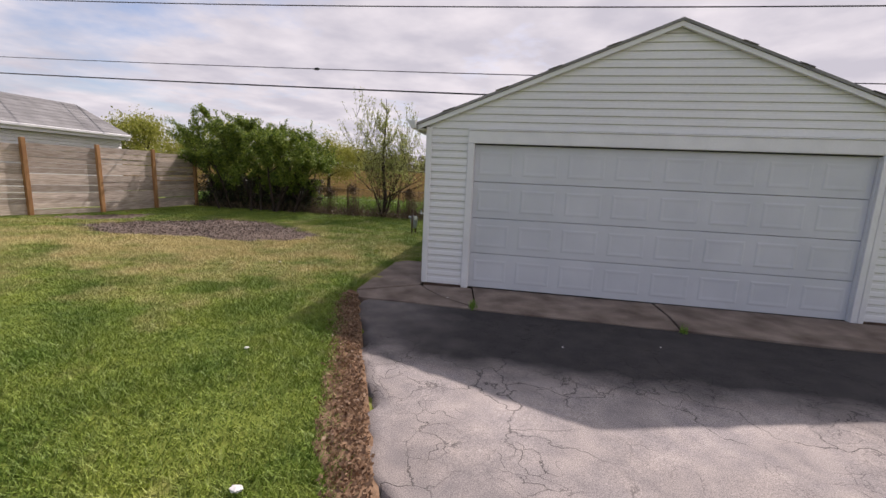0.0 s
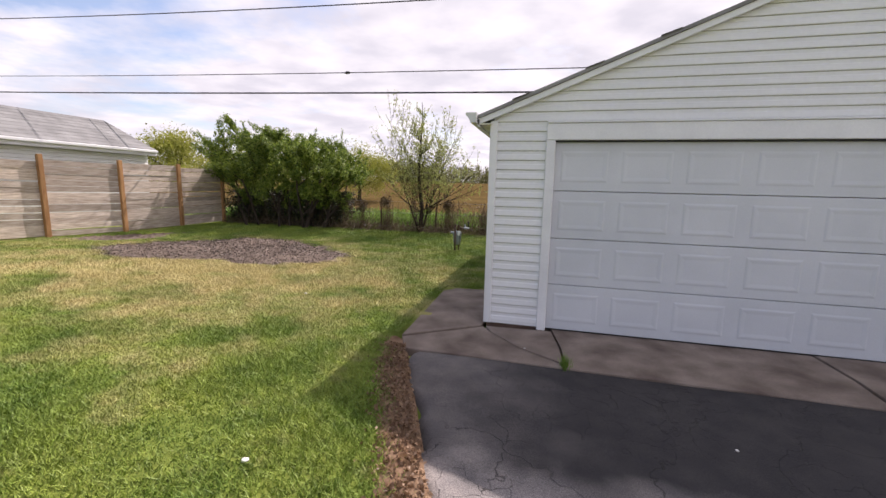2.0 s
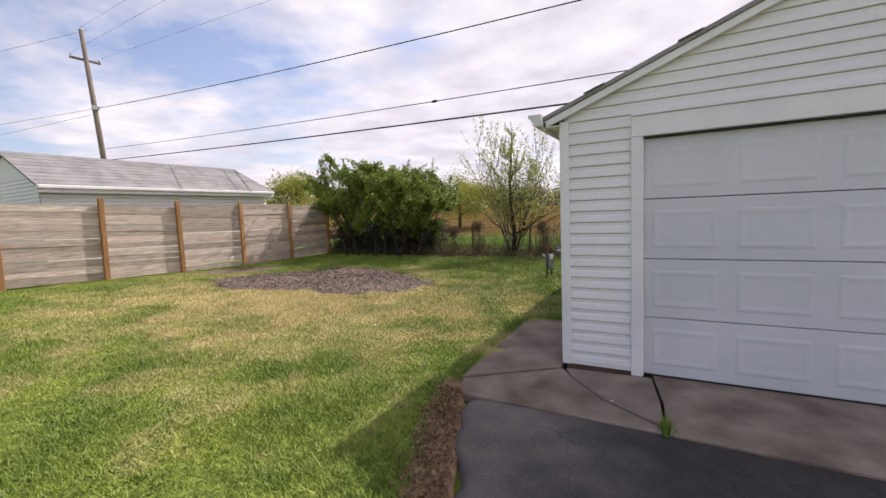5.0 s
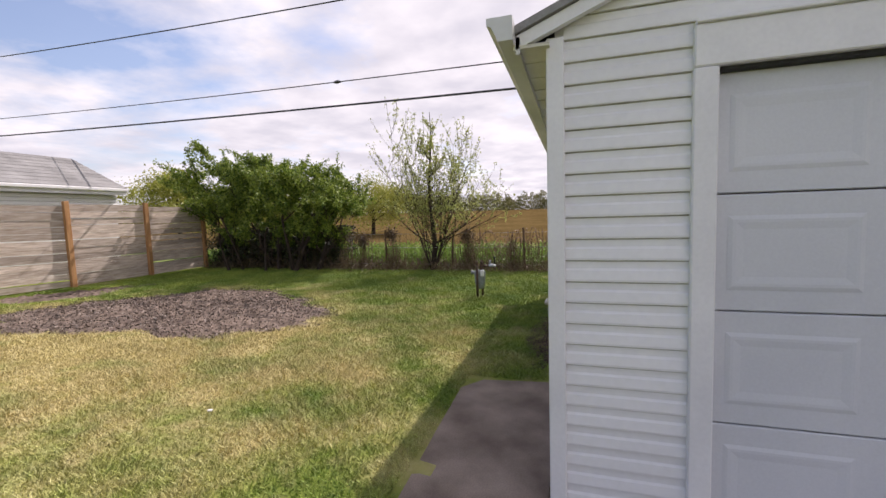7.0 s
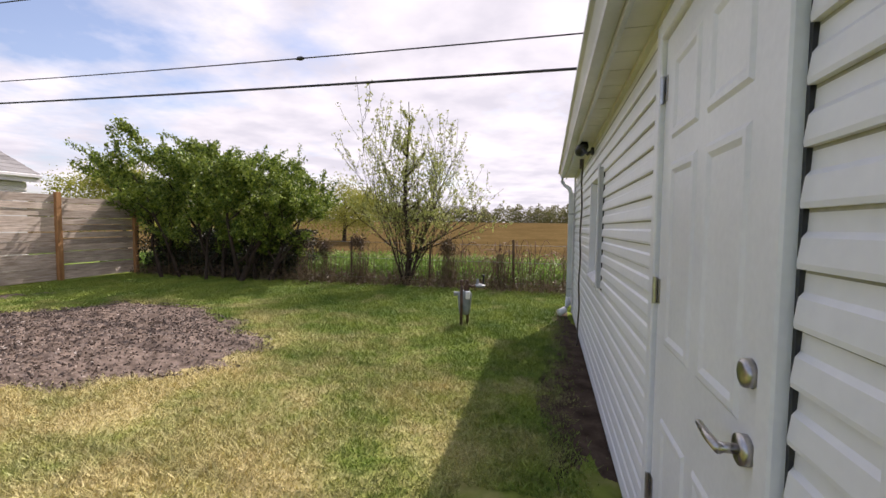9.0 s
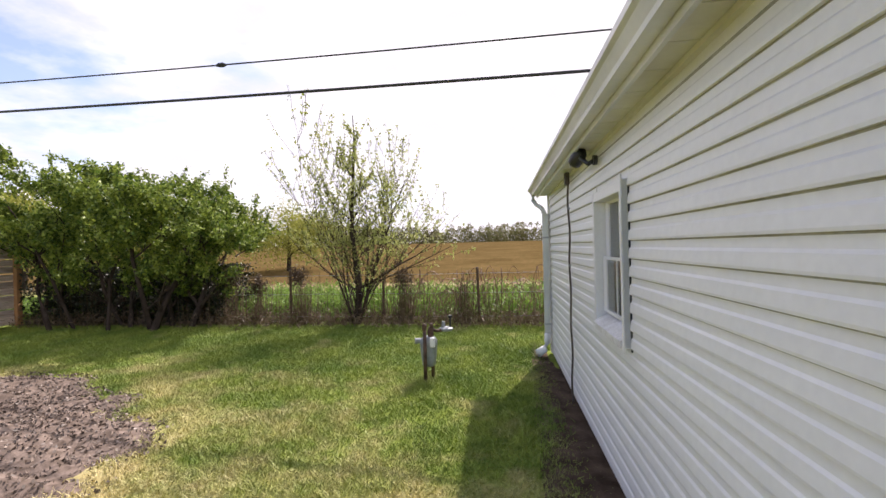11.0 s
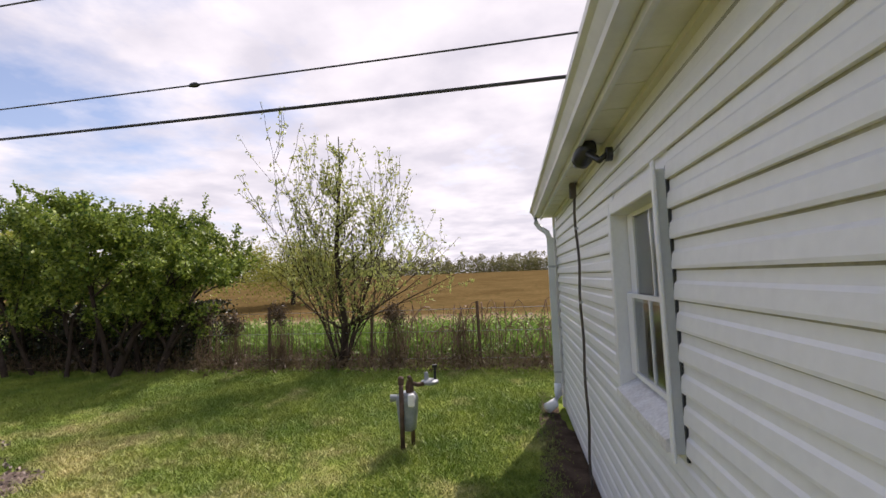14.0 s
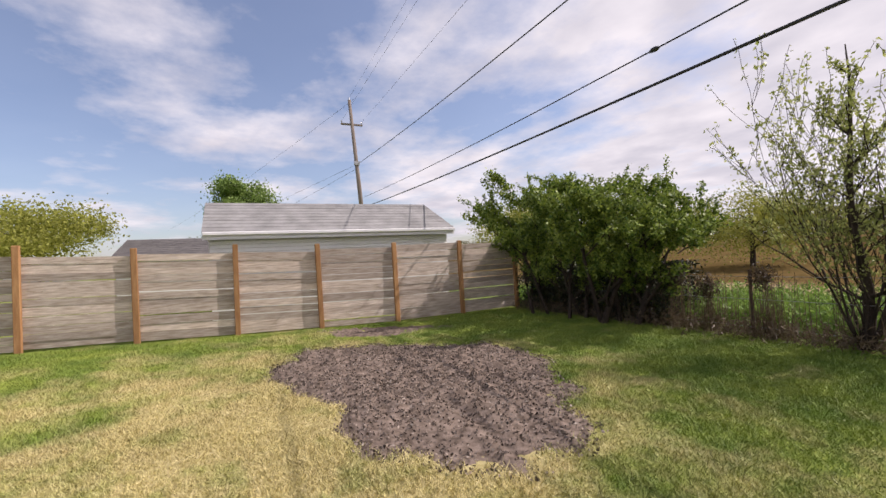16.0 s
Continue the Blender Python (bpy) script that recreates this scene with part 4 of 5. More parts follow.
nb, xm = gabled("neighbour_garage", "white sided garage with a pale grey shingle roof behind the fence", -17.2, -13.15, 0.55, 7.3, 2.57, 3.62, True, M_SHINGLE, 0.27)
for k in range(8):
    z = 1.75 + k * COURSE * 1.0
    if z < 2.35:
        lap(nb, -13.13, 0.56, z, 6.74, 90)
for k in range(10):
    z = 1.75 + k * COURSE
    half = 2.02 if z < 2.45 else 2.02 * (3.5 - z) / 1.05
    if half > 0.1:
        lap(nb, xm - half, 0.545, z, 2 * half)
gabled("far_house", "low house with a dark grey roof beyond the fence", -33, -26, -4.0, 3.0, 2.5, 3.6, True, M_DARKROOF, 0.3)
nb2, xm2 = gabled("white_garage", "long white sided garage with grey roof beside the driveway", 9.7, 14.2, -0.5, 9.5, 2.42, 3.3, True, M_SHINGLE, 0.25)
for k in range(24):
    z = 0.05 + k * COURSE
    if z < 2.2:
        lap(nb2, 9.68, 9.48, z, 9.96, -90)

# chain-link fence and gate between the garages
link = thing("chain_link_fence", "galvanised chain-link fence along the white garage", "fence")
for y in (0.0, 2.4, 4.8, 7.2):
    part("post", tube(bmesh.new(), [(7.75 + 0.06 * y, y, -0.2), (7.75 + 0.06 * y, y, 0.95)], 0.03 if y == 0 else 0.022, 10), M_GALV if y else M_BLACK, link)
part("top_rail", tube(bmesh.new(), [(7.75, 0, 0.92), (8.2, 7.4, 0.92)], 0.018, 8), M_GALV, link)


def mesh_wires(bm, a, b, z0, z1, pitch, r):
    a, b = Vector(a), Vector(b)
    n = int((b - a).length / pitch)
    h = z1 - z0
    k = h / (b - a).length
    for i in range(-int(h / pitch), n):
        for s in (0, 1):
            u0, u1 = i * pitch / (b - a).length, i * pitch / (b - a).length + k
            c0, c1 = max(u0, 0), min(u1, 1)
            if c1 <= c0:
                continue
            za, zb = z0 + (c0 - u0) / k * h, z0 + (c1 - u0) / k * h
            if s:
                za, zb = z1 - (za - z0), z1 - (zb - z0)
            p, q = a.lerp(b, c0), a.lerp(b, c1)
            tube(bm, [(p.x, p.y, za), (q.x, q.y, zb)], r, 3, False)
    return bm


part("wire_mesh", mesh_wires(bmesh.new(), (7.75, 0, 0), (8.2, 7.4, 0), -0.08, 0.92, 0.075, 0.003), M_GALV, link)
gate = thing("metal_gate", "black tubular metal gate with wire mesh", "gate", (7.82, -0.03, 0))
part("gate_frame", tube(bmesh.new(), [(0.03, 0, -0.02), (0.03, 0, 0.8), (0.1, 0, 0.9), (0.8, 0, 0.9), (0.88, 0, 0.8), (0.88, 0, -0.02), (0.03, 0, -0.02)], 0.018, 8), M_BLACK, gate)
part("wire_mesh", mesh_wires(bmesh.new(), (0.03, 0, 0), (0.88, 0, 0), 0.0, 0.9, 0.075, 0.003), M_BLACK, gate)
part("hinge", tube(bmesh.new(), [(-0.12, 0, 0.72), (0.04, 0, 0.72)], 0.014, 8), M_BLACK, gate)


# ---- utility pole and lines ----
pole = thing("utility_pole", "leaning grey wooden utility pole with a short crossarm", "utility pole", (-30, 9.55, 0))
part("mast", tube(bmesh.new(), [(0, 0, -0.2), (0, -0.35, 6.5), (0, -0.78, 13.1)], [0.17, 0.15, 0.11], 12), M_POLE, pole, smooth=True)
part("crossarm", box(bmesh.new(), -0.2, -0.08, -1.42, 0.12, 11.36, 11.48, 0.01), M_POLE, pole)
for y in (-1.36, 0.06):
    part("insulator", tube(bmesh.new(), [(-0.14, y, 11.48), (-0.14, y, 11.62), (-0.14, y, 11.68)], [0.03, 0.05, 0.02], 8), M_GALV, pole)
part("insulator", tube(bmesh.new(), [(0, -0.78, 13.1), (0, -0.78, 13.3)], [0.05, 0.03], 8), M_GALV, pole)
part("bracket", box(bmesh.new(), 0.1, 0.2, -0.7, -0.3, 8.5, 8.75, 0.01), M_GALV, pole)


def wire(name, label, a, m, b, r):
    """A cable from a through m to b, bent smoothly."""
    a, m, b = Vector(a), Vector(m), Vector(b)
    um = (m - a).length / ((m - a).length + (b - m).length)
    c = (m - a * (1 - um) ** 2 - b * um ** 2) / (2 * um * (1 - um))
    pts = [a * (1 - u) ** 2 + c * 2 * u * (1 - u) + b * u * u for u in [k / 60 for k in range(61)]]
    return tagged(part(name, tube(bmesh.new(), pts, r, 6), M_WIRE), label, "cable")


w1 = wire("power_line", "thin dark overhead line with a small splice", (-30, 9.45, 6.25), (-5.59, 7.60, 4.90), (24, 3.1, 3.3), 0.013)
tagged(part("line_splice", tube(bmesh.new(), [(-5.69, 7.61, 4.90), (-5.62, 7.6, 4.90), (-5.55, 7.6, 4.90), (-5.48, 7.6, 4.895)], [0.016, 0.04, 0.045, 0.016], 8), M_BLACK), "small dark splice on the overhead line", "cable")
wire("telephone_cable", "thick black overhead cable", (-30, 9.45, 5.55), (-5.0, 7.49, 4.27), (24, 3.0, 2.75), 0.024)
wire("upper_line", "twisted overhead service line", (-30, 9.2, 8.65), (-5, 7.47, 6.76), (42, 2.2, 4.6), 0.016)
for y, z, e in ((8.77, 13.25, (6, 8.3, 14.2)), (8.19, 11.65, (6, 8.0, 12.9)), (9.61, 11.65, (6, 7.4, 9.1))):
    a = Vector((-30, y, z))
    wire("high_line", "thin high overhead wire", a, a.lerp(Vector(e), 0.5) - Vector((0, 0, 0.1)), a.lerp(Vector(e), 1.9), 0.005)
for z0, e in ((8.6, (-130, -15, 8.6)), (8.3, (-130, -11, 5.6)), (13.2, (-130, -14, 13.0))):
    a = Vector((-30, 9.1, z0))
    wire("far_line", "thin overhead line running off beyond the pole", a, a.lerp(Vector(e), 0.5) - Vector((0, 0, 0.6)), e, 0.009)


# ---- trees ----
def limb(rs, pts, radii, tips, p, d, length, r, depth, spread, up):
    """Grows one limb with its twigs; fills tubes and leaf places."""
    n = 5
    path, q, dd = [p.copy()], p.copy(), d.normalized()
    for i in range(n):
        dd = (dd + Vector((rs.gauss(0, 0.13), rs.gauss(0, 0.13), rs.gauss(0, 0.07) + up * 0.12))).normalized()
        q = q + dd * (length / n)
        path.append(q.copy())
    pts.append(path)
    radii.append([r * (1 - 0.75 * i / n) for i in range(n + 1)])
    if depth == 0:
        tips.extend(path[1:])
        return
    if depth == 1:
        tips.extend(path[3:])
    k = rs.randint(4, 6) if depth > 1 else rs.randint(4, 7)
    for j in range(k):
        i = rs.randint(1, n)
        a = rs.uniform(0, math.tau)
        side = Vector((math.cos(a), math.sin(a), rs.uniform(-0.1, 0.5)))
        nd = (dd * (1 - spread) + side * spread + Vector((0, 0, up * 0.4))).normalized()
        limb(rs, pts, radii, tips, path[i].copy(), nd, length * rs.uniform(0.42, 0.68), r * (1 - 0.75 * i / n) * 0.6, depth - 1, spread, up)


def branches(pts, radii, name, material, parent, least=0.004):
    bm = bmesh.new()
    for path, rr in zip(pts, radii):
        tube(bm, path, [max(a, least) for a in rr], 7 if rr[0] > 0.03 else (5 if rr[0] > 0.012 else 3), False)
    return part(name, bm, material, parent, smooth=True)


# the sparse young tree in bud
sparse = thing("young_tree", "sparse young tree just coming into leaf at the fence", "tree", (-3.55, 8.66, 0.02))
rs = random.Random(5)
P, R, T = [], [], []
for k in range(12):
    a = k * 2.4 + rs.uniform(-0.3, 0.3)
    lean = rs.uniform(0.14, 0.46)
    d = Vector((math.cos(a) * lean, math.sin(a) * lean * 0.8, 1))
    limb(rs, P, R, T, Vector((math.cos(a) * 0.05, math.sin(a) * 0.05, 0.0)), d, rs.uniform(2.0, 3.4), rs.uniform(0.014, 0.026), 2, 0.42, 0.75)
for d, ln in ((Vector((1, 0.1, 0.62)), 2.3), (Vector((1, -0.2, 0.42)), 2.0), (Vector((-1, 0.1, 0.7)), 1.8), (Vector((0.8, 0.2, 0.35)), 2.2)):
    limb(rs, P, R, T, Vector((0, 0, 0.75)), d, ln, 0.02, 2, 0.5, 0.15)
mast = [Vector((0.05 * math.sin(q * 0.9), 0.04 * math.sin(q * 1.3), q * 0.45)) for q in range(11)]
P.append(mast)
R.append([0.075 * (1 - 0.09 * q) for q in range(11)])
for q in range(3, 10):
    for k in range(4 if q < 8 else 1):
        a = rs.uniform(0, math.tau)
        limb(rs, P, R, T, mast[q].copy(), Vector((math.cos(a), math.sin(a), 1.1)), 1.25 * (1.12 - q / 10), 0.013, 1, 0.42, 0.6)
top = sorted(p.z for path in P for p in path)
top = top[int(len(top) * 0.985)]
for path in P:
    for p in path:
        p.z *= 4.4 / top
        p.x *= 1.08


def inside(path):
    """Whether a limb stays within the tree's outline."""
    return all(p.z < 4.65 - 0.62 * abs(p.x) ** 1.5 and abs(p.x) < 1.75 for p in path) or all(p.z < 2.2 and p.x < 2.4 and p.x > -1.7 for p in path)


P, R = zip(*[(path, rr) for path, rr in zip(P, R) if inside(path)])
branches(P, R, "trunk", M_BARK, sparse, 0.0035)
tp = np.array([p[:] for path, rr in zip(P, R) if rr[0] < 0.016 for p in path[2:]])
tp = tp[tp[:, 2] > 0.5]
sel = tp[RNG.integers(0, len(tp), 9500)] + RNG.normal(0, 0.03, (9500, 3))
v, f = leaf_arrays(sel, 0.06, 0.55, 0.6)
crown = raw_mesh("crown", v, f, M_LEAF2)
crown.parent = sparse

# the broad leafy tree in the corner
broad = thing("broad_bush_tree", "broad, many-stemmed tree in fresh green leaf in the corner", "tree", (-8.15, 8.35, 0.02))
rs = random.Random(9)
P, R, T = [], [], []
for k in range(17):
    a = k * 2.4
    bx, by = rs.uniform(-1.7, 1.9), rs.uniform(-0.5, 0.6)
    d = Vector((bx * 0.28 + rs.uniform(-0.25, 0.25), rs.uniform(-0.45, 0.35), 1))
    limb(rs, P, R, T, Vector((bx, by, 0)), d, rs.uniform(1.7, 2.5), rs.uniform(0.035, 0.075), 2, 0.62, 0.25)
CROWN_X = (-3.2, -2.6, -1.6, -0.7, 0.1, 0.6, 1.3, 2.0, 2.7)
CROWN_Z = (2.2, 3.15, 4.0, 4.4, 4.1, 3.2, 3.2, 2.5, 1.6)
for path in P:
    for p in path:
        lim = float(np.interp(p.x, CROWN_X, CROWN_Z))
        q = p.z * 1.15 - 0.6 * lim
        p.z = p.z * 1.15 if q < 0 else lim * (0.6 + 0.4 * (1 - math.exp(-q / (0.4 * lim))))
P, R = zip(*[(path, rr) for path, rr in zip(P, R) if all(-3.2 < p.x < 2.7 for p in path)])
branches(P, R, "trunk", M_BARK, broad)
tp = np.array([p[:] for path, rr in zip(P, R) if rr[0] < 0.03 for p in path[2:]])
lim = np.interp(tp[:, 0], CROWN_X, CROWN_Z)
keep = (tp[:, 2] > 0.7 + 0.35 * (tp[:, 1] < -0.2)) & (tp[:, 2] < lim) & (np.abs(tp[:, 0]) < 3.1)
tp = tp[keep]
nl = 85000
sel = tp[RNG.integers(0, len(tp), nl)] + RNG.normal(0, 0.055, (nl, 3))
# leafy shoots that stand out of the crown
high = tp[tp[:, 2] > 0.62 * np.interp(tp[:, 0], CROWN_X, CROWN_Z)]
root = high[RNG.integers(0, len(high), 260)]
way = RNG.normal(0, 0.5, (260, 3)) + np.stack([0.22 * root[:, 0], 0.3 * root[:, 1], np.full(260, 0.75)], 1)
way *= (RNG.uniform(0.25, 0.6, 260) / np.linalg.norm(way, axis=1))[:, None]
bm = bmesh.new()
for a, d in zip(root, way):
    tube(bm, [Vector(a), Vector(a + d * 0.5), Vector(a + d)], [0.007, 0.005, 0.003], 3, False)
tagged(part("shoots", bm, M_BARK, broad), kind="stuff")
shoot = np.repeat(root, 50, 0) + np.repeat(way, 50, 0) * RNG.uniform(0.1, 1.05, (13000, 1)) + RNG.normal(0, 0.035, (13000, 3))
sel = np.concatenate([sel, shoot])
# low brush, its leaves near-black to paint in the shade under the crown
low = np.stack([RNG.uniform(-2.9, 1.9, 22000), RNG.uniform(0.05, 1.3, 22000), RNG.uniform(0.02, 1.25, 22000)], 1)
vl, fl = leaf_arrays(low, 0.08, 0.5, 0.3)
shade_growth = raw_mesh("thicket", vl, fl, leaf_material("shade_dark_leaf", (0.012, 0.016, 0.008), (0.035, 0.045, 0.018), 0.1))
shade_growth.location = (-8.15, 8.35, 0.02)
tagged(shade_growth, "tangled thicket under the broad tree, the crown's shade painted into its leaves", "thicket", kind="stuff")
v, f = leaf_arrays(sel, 0.068, 0.6, 0.2)
crown = raw_mesh("crown", v, f, M_LEAF1)
crown.parent = broad


def far_tree(x, y, h, w, mat, label, seed, n=5000, size=0.22, trunk=0.16):
    r = np.random.default_rng(seed)
    g = float(rise(np.array(float(x)), np.array(float(y))))
    t = thing("tree", label, "tree", (x, y, g))
    bm = tube(bmesh.new(), [(0, 0, -0.1), (0.05, 0.05, h * 0.35), (0, 0, h * 0.8)], [trunk, trunk * 0.7, trunk * 0.2], 7)
    for k in range(7):
        a = k * 2.4
        tube(bm, [(0.03, 0.03, h * (0.25 + 0.05 * k)), (math.cos(a) * w * 0.3, math.sin(a) * w * 0.3, h * (0.5 + 0.05 * k))], [trunk * 0.35, trunk * 0.12], 5)
    part("trunk", bm, M_BARK, t)
    c = []
    for k in range(26):
        a, rr = r.uniform(0, math.tau), math.sqrt(r.uniform(0, 1))
        zz = r.uniform(0.32, 0.97)
        env = math.sin(math.pi * min(1, 0.12 + (zz - 0.25) * 1.15)) ** 0.6 * w * 0.5
        c.append((math.cos(a) * rr * env, math.sin(a) * rr * env, zz * h, w * r.uniform(0.09, 0.17)))
    c = np.array(c)
    n, size = n * 3, size * 0.62
    i = r.integers(0, len(c), n)
    p = c[i, :3] + r.normal(0, 1, (n, 3)) * c[i, 3:4] * np.array([0.75, 0.75, 0.55])
    v, f = leaf_arrays(p, size, 0.65)
    o = raw_mesh("crown", v, f, mat)
    o.parent = t


far_tree(-37, 1.9, 9.0, 4.6, M_LEAF4, "round green tree behind the far house", 1, 6000, 0.3)
far_tree(-30, -8.0, 5.2, 6.5, M_SPRING, "yellow-green spring tree beyond the fence", 3, 5000, 0.25)
far_tree(-22, 17, 4.0, 5.5, M_SPRING, "yellow-green spring tree beyond the fence", 4, 5000, 0.2)
far_tree(-19, 22, 4.4, 6.5, M_SPRING, "yellow-green spring tree beyond the fence", 5, 5000, 0.2)
far_tree(-14.5, 27, 4.0, 6.0, M_SPRING, "yellow-green spring tree beyond the fence", 7, 5000, 0.2)


def woods():
    """The hedge of bare and budding trees at the far side of the field."""
    r = np.random.default_rng(3)
    P, S = [], []
    for k in range(760):
        x = r.uniform(-240, 140)
        y = 143 + r.normal(0, 4) + (20 if x > 20 else 0) - max(0.0, -x - 60) * 0.35
        h = r.uniform(3.2, 6.6) * (1.25 if x < -40 else 1.0)
        n = 170
        g = float(rise(np.array(x), np.array(y)))
        u = r.uniform(0, 1, n)
        q = np.stack([x + r.normal(0, 1, n) * 3.4 * (1.05 - u), y + r.normal(0, 1.5, n), g - 0.3 + h * u], 1)
        P.append(q)
    v, f = leaf_arrays(np.concatenate(P), 0.6, 0.5, 0.8)
    return tagged(raw_mesh("far_woods", v, f, M_LEAF3), "line of budding trees at the far edge of the field", "woods", kind="stuff")


woods()

# ---- back fence with its weeds ----
BY = 8.62
wirefence = thing("old_wire_fence", "old wire fence overgrown with weeds at the lawn's end", "fence")
for k in range(9):
    x = -10.6 + 1.9 * k
    part("post", tube(bmesh.new(), [(x, BY, -0.2), (x + random.uniform(-0.05, 0.05), BY, 1.12)], 0.026, 8), M_RUST, wirefence)
for z in (0.2, 0.65, 1.02):
    part("strand", tube(bmesh.new(), [(-10.8, BY, z), (-2.0, BY + 0.02, z - 0.02), (6.5, BY, z)], 0.004, 4), M_GALV, wirefence)
part("wire_mesh", mesh_wires(bmesh.new(), (-10.6, BY, 0), (6.5, BY, 0), 0.1, 1.02, 0.11, 0.0015), M_RUST, wirefence)


def weeds():
    r = np.random.default_rng(21)
    # matted dry undergrowth
    n = 16000
    x = r.uniform(-11, 6.5, n)
    y = BY + r.normal(-0.05, 0.22, n)
    z = rise(x, y) + np.abs(r.normal(0, 0.13, n)) + 0.02
    v, f = leaf_arrays(np.stack([x, y, z], 1), 0.11, 0.14, 0.9)
    tagged(raw_mesh("dry_undergrowth", v, f, M_DRY), "matted dry brown weeds along the wire fence", "weeds", kind="stuff")
    # green growth behind and among it
    n = 62000
    x = r.uniform(-13, 6.5, n)
    y = BY + 0.2 + np.abs(r.normal(0, 2.2, n))
    z = rise(x, y) + r.uniform(0, 0.42, n)
    v, f = leaf_arrays(np.stack([x, y, z], 1), 0.12, 0.28, 0.8)
    tagged(raw_mesh("green_weeds", v, f, M_WEED), "rank green weeds behind the wire fence", "weeds", kind="stuff")
    # stalks
    n = 900
    bm_v, bm_f = [], []
    cl = np.array([-6.2, -5.6, -4.73, -4.6, -2.59, -2.5, -7.0, -1.4, 0.6])
    x = np.where(r.uniform(0, 1, n) < 0.35, cl[r.integers(0, len(cl), n)] + r.normal(0, 0.10, n), r.uniform(-10.5, 6, n))
    y = BY + r.normal(0.02, 0.12, n)
    h = r.uniform(0.35, 1.12, n)
    for k in range(n):
        a = Vector((x[k], y[k], 0.0))
        b = a + Vector((r.normal(0, 0.05), r.normal(0, 0.05), h[k]))
        bm_v.append((a, a.lerp(b, 0.5) + Vector((r.normal(0, 0.02), 0, 0)), b))
    bm = bmesh.new()
    for p in bm_v:
        tube(bm, p, [0.006, 0.005, 0.003], 3, False)
    tagged(part("dead_stalks", bm, M_TWIG), "upright dead weed stalks in the wire fence", "weeds", kind="stuff")
    # heads of dead vine on the clumps
    c = np.array([[-6.2, 1.05], [-4.73, 1.08], [-2.59, 1.0], [-7.0, 0.95], [-5.6, 0.9]])
    i = r.integers(0, len(c), 2600)
    p = np.stack([c[i, 0] + r.normal(0, 0.09, 2600), BY + r.normal(0, 0.08, 2600), c[i, 1] + r.normal(-0.08, 0.11, 2600)], 1)
    v, f = leaf_arrays(p, 0.07, 0.25, -0.3)
    tagged(raw_mesh("dead_vine", v, f, leaf_material("dead_vine", (0.05, 0.035, 0.025), (0.13, 0.09, 0.06))), "dark clumps of dead vine on the fence", "weeds", kind="stuff")
    # arching brambles at the garage end
    bm = bmesh.new()
    for k in range(110):
        x0 = r.uniform(-2.6, 1.6)
        w, hh = r.uniform(-0.7, 0.7), r.uniform(0.55, 1.1)
        pts = [(x0 + w * u, BY + r.normal(0, 0.03) + 0.1 * u, 0.05 + hh * (1 - (2 * u * 0.75 - 0.8) ** 2)) for u in [q / 8 for q in range(9)]]
        tube(bm, pts, 0.007, 3, False)
    tagged(part("brambles", bm, plain("bramble_stem", (0.16, 0.085, 0.06), (0.28, 0.17, 0.12), 8)), "arching reddish bare bramble stems at the fence", "brambles", kind="stuff")


weeds()


# ---- lawn blades ----
def lawn(n, xlo, xhi, ylo, yhi, name, size, seed, label):
    r = np.random.default_rng(seed)
    x, y = r.uniform(xlo, xhi, n), r.uniform(ylo, yhi, n)
    ex = (x - PATCH[0]) * math.cos(PATCH[4]) + (y - PATCH[1]) * math.sin(PATCH[4])
    ey = -(x - PATCH[0]) * math.sin(PATCH[4]) + (y - PATCH[1]) * math.cos(PATCH[4])
    bare = np.hypot(ex / PATCH[2], ey / PATCH[3]) < edge(np.arctan2(ey / PATCH[3], ex / PATCH[2]), 2.77) * r.uniform(0.86, 1.0, n)
    small = ((x + 10.15) / 0.85) ** 2 + ((y - 4.0) / 1.5) ** 2 < r.uniform(0.4, 1.0, n)
    drive = (x > driveway_left(y) - 0.16 + r.normal(0, 0.06, n)) & (y < -0.55) & (x < driveway_right(y) + 0.1)
    slab = (x > -0.86 + r.normal(0, 0.015, n)) & (y > -1.0) & (y < 1.7) & (x < 6.4)
    wall = (x > -0.24 + r.normal(0, 0.08, n)) & (y > 0.0) & (y < 6.8) & (x < 6.6)
    ok = ~(bare | small | drive | slab | wall) & (x > fence_x(y) + 0.03)
    x, y = x[ok], y[ok]
    n = len(x)
    a = r.uniform(0, math.tau, n)
    tall = 0.6 + 0.8 * (0.5 + 0.5 * np.sin(x * 3.1 + np.sin(y * 2.3)) * np.sin(y * 2.7 + np.sin(x * 1.9)))
    h = size * r.uniform(0.5, 1.3, n) * tall
    w = size * 0.105 * r.uniform(0.7, 1.3, n) + 0.001
    lean = r.normal(0, 0.75, (n, 2)) * h[:, None]
    z = rise(x, y) + ripple(x, y, 0.006, 2.5) - 0.004
    p0 = np.stack([x - np.cos(a) * w, y - np.sin(a) * w, z], 1)
    p1 = np.stack([x + np.cos(a) * w, y + np.sin(a) * w, z], 1)
    p2 = np.stack([x + lean[:, 0], y + lean[:, 1], z + h], 1)
    v = np.stack([p0, p1, p2], 1).reshape(-1, 3)
    tagged(raw_mesh(name, v, np.arange(3 * n).reshape(-1, 3), M_BLADE), label, "grass", kind="stuff")


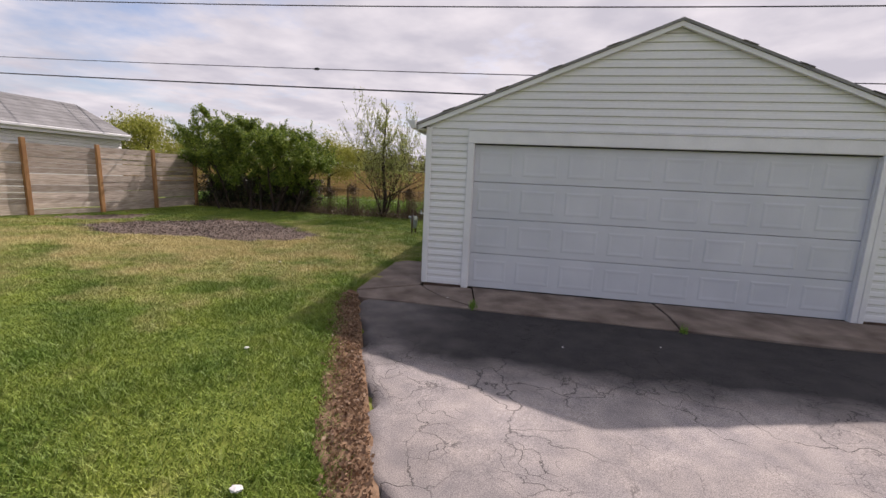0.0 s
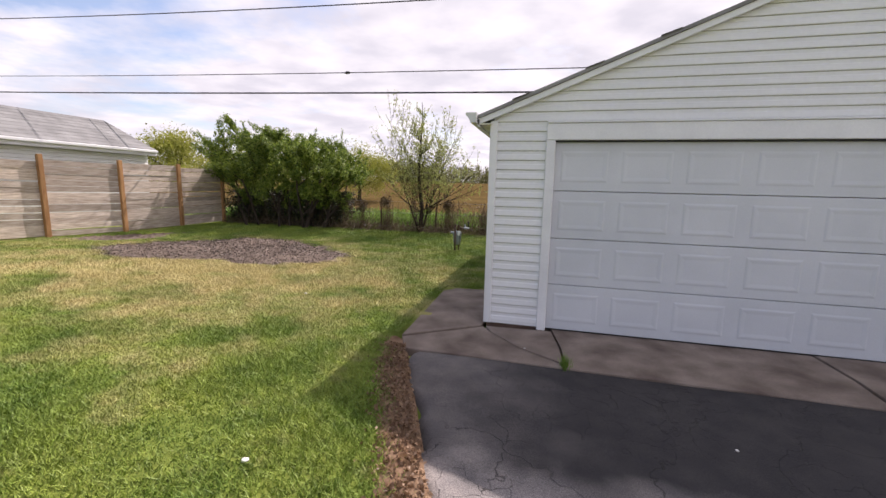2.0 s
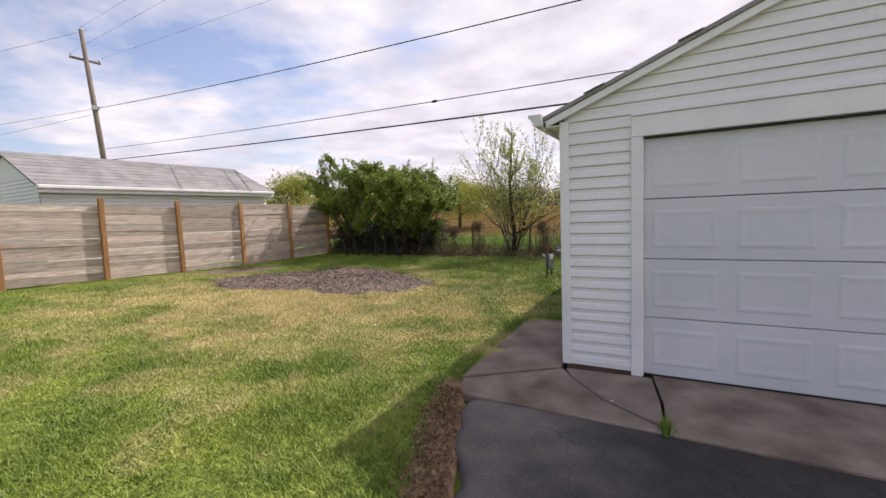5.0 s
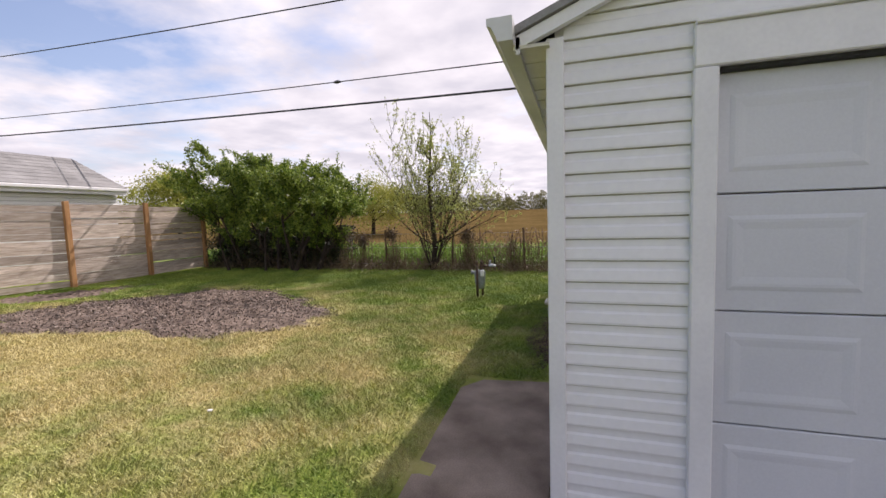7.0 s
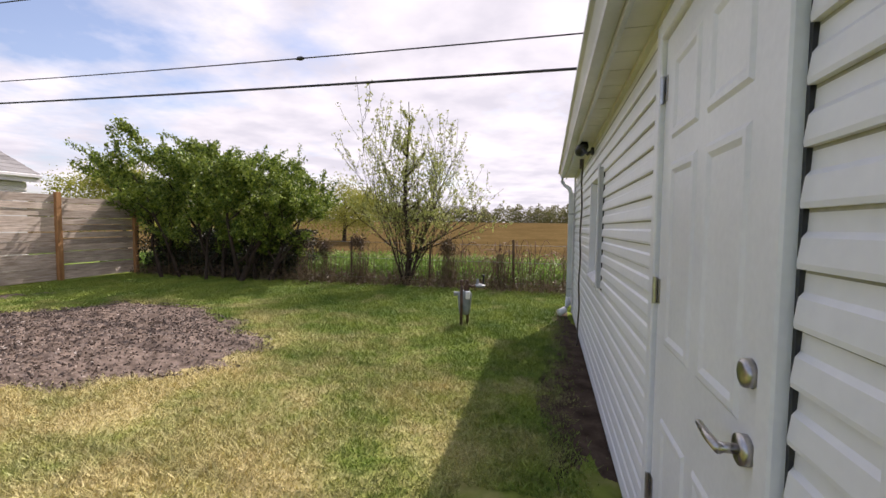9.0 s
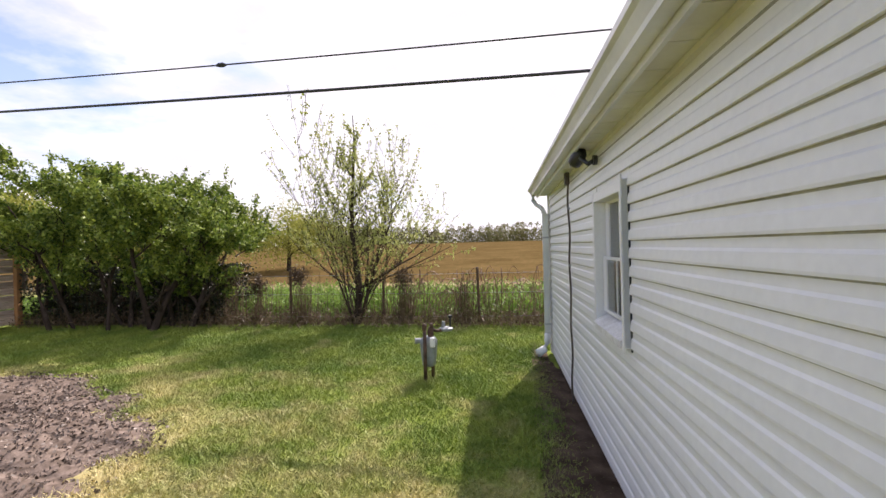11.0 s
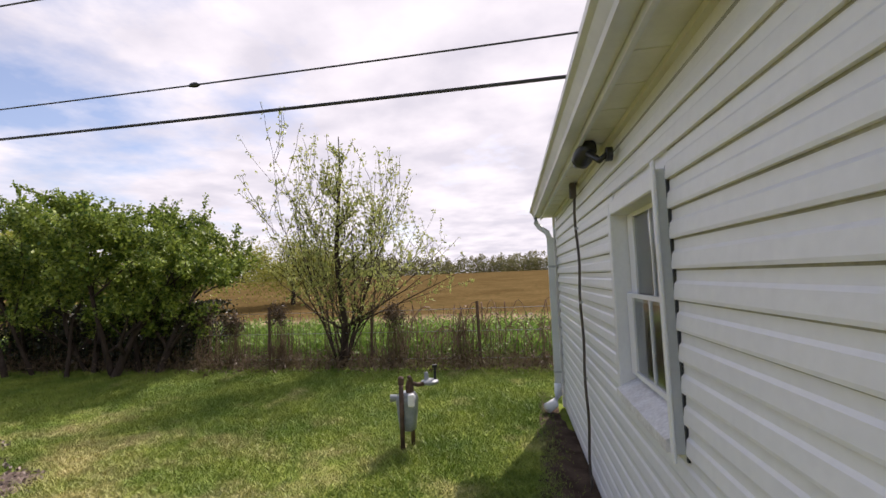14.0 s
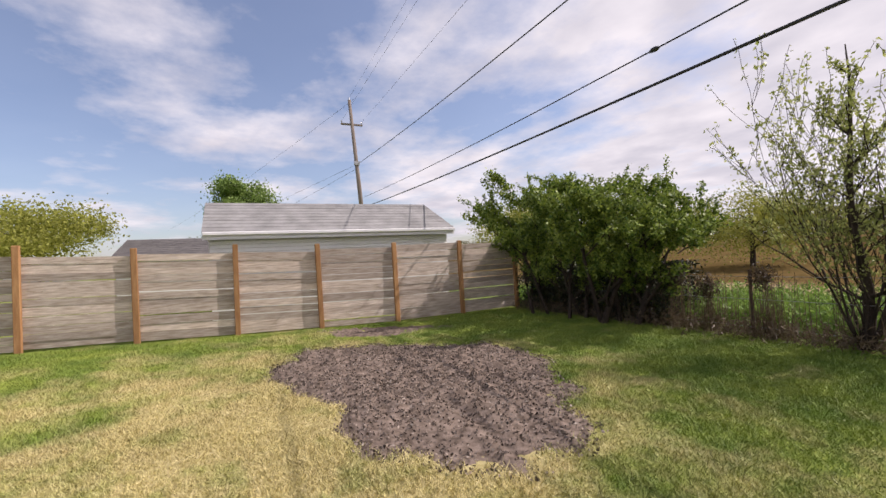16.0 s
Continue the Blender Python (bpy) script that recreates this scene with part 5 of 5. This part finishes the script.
lawn(1000000, -6.0, 1.7, -7.5, 8.4, "lawn_grass", 0.036, 31, "short spring lawn grass, green with dry straw patches")
lawn(380000, -11.6, -6.0, -7.5, 8.4, "lawn_grass", 0.042, 32, "short spring lawn grass, green with dry straw patches")
lawn(50000, 6.3, 9.6, -4.0, 8.4, "side_grass", 0.06, 33, "grass between the two garages")


# ---- small things on the ground ----
def tuft(x, y, n, seed):
    """A tuft of weed grown out of a crack."""
    r = np.random.default_rng(seed)
    a = r.uniform(0, math.tau, n)
    base = np.stack([x + r.normal(0, 0.02, n), y + r.normal(0, 0.035, n), np.full(n, -0.06)], 1)
    side = np.stack([np.cos(a), np.sin(a), np.zeros(n)], 1)
    tip = base + side * r.uniform(0.02, 0.07, (n, 1)) + np.array([0, 0, 1]) * r.uniform(0.06, 0.13, (n, 1))
    w = np.stack([-np.sin(a), np.cos(a), np.zeros(n)], 1) * 0.004
    v = np.stack([base - w, base + w, tip], 1).reshape(-1, 3)
    tagged(raw_mesh("weed_tuft", v, np.arange(3 * n).reshape(-1, 3), M_WEED), "small green weed grown out of the slab's crack", "weed")


tuft(0.88, -0.93, 130, 1)
tuft(3.3, -1.04, 60, 2)
M_PALE = plain("pale_scrap", (0.62, 0.6, 0.56), (0.8, 0.78, 0.75), 20, 0.7)
for x, y, r0 in ((-0.9, -2.9, 0.022), (-1.9, 2.2, 0.03), (0.1, -4.4, 0.03), (-2.6, 0.4, 0.02), (0.5, -0.62, 0.012), (1.9, -1.9, 0.012), (2.9, -1.6, 0.010)):
    bm = bmesh.new()
    bmesh.ops.create_icosphere(bm, subdivisions=1, radius=r0)
    for q in bm.verts:
        q.co.x *= random.uniform(0.7, 1.5)
        q.co.z *= 0.45
    on_drive = x > float(driveway_left(np.array(y)))
    z = (-0.04 if y > -0.96 else -0.06) if on_drive else float(rise(np.array(x), np.array(y))) + 0.02
    ob = part("scrap", bm, M_PALE)
    ob.location = (x, y, z + r0 * 0.2)
    tagged(ob, "small pale scrap of litter lying on the ground", "litter", group="scraps of litter")
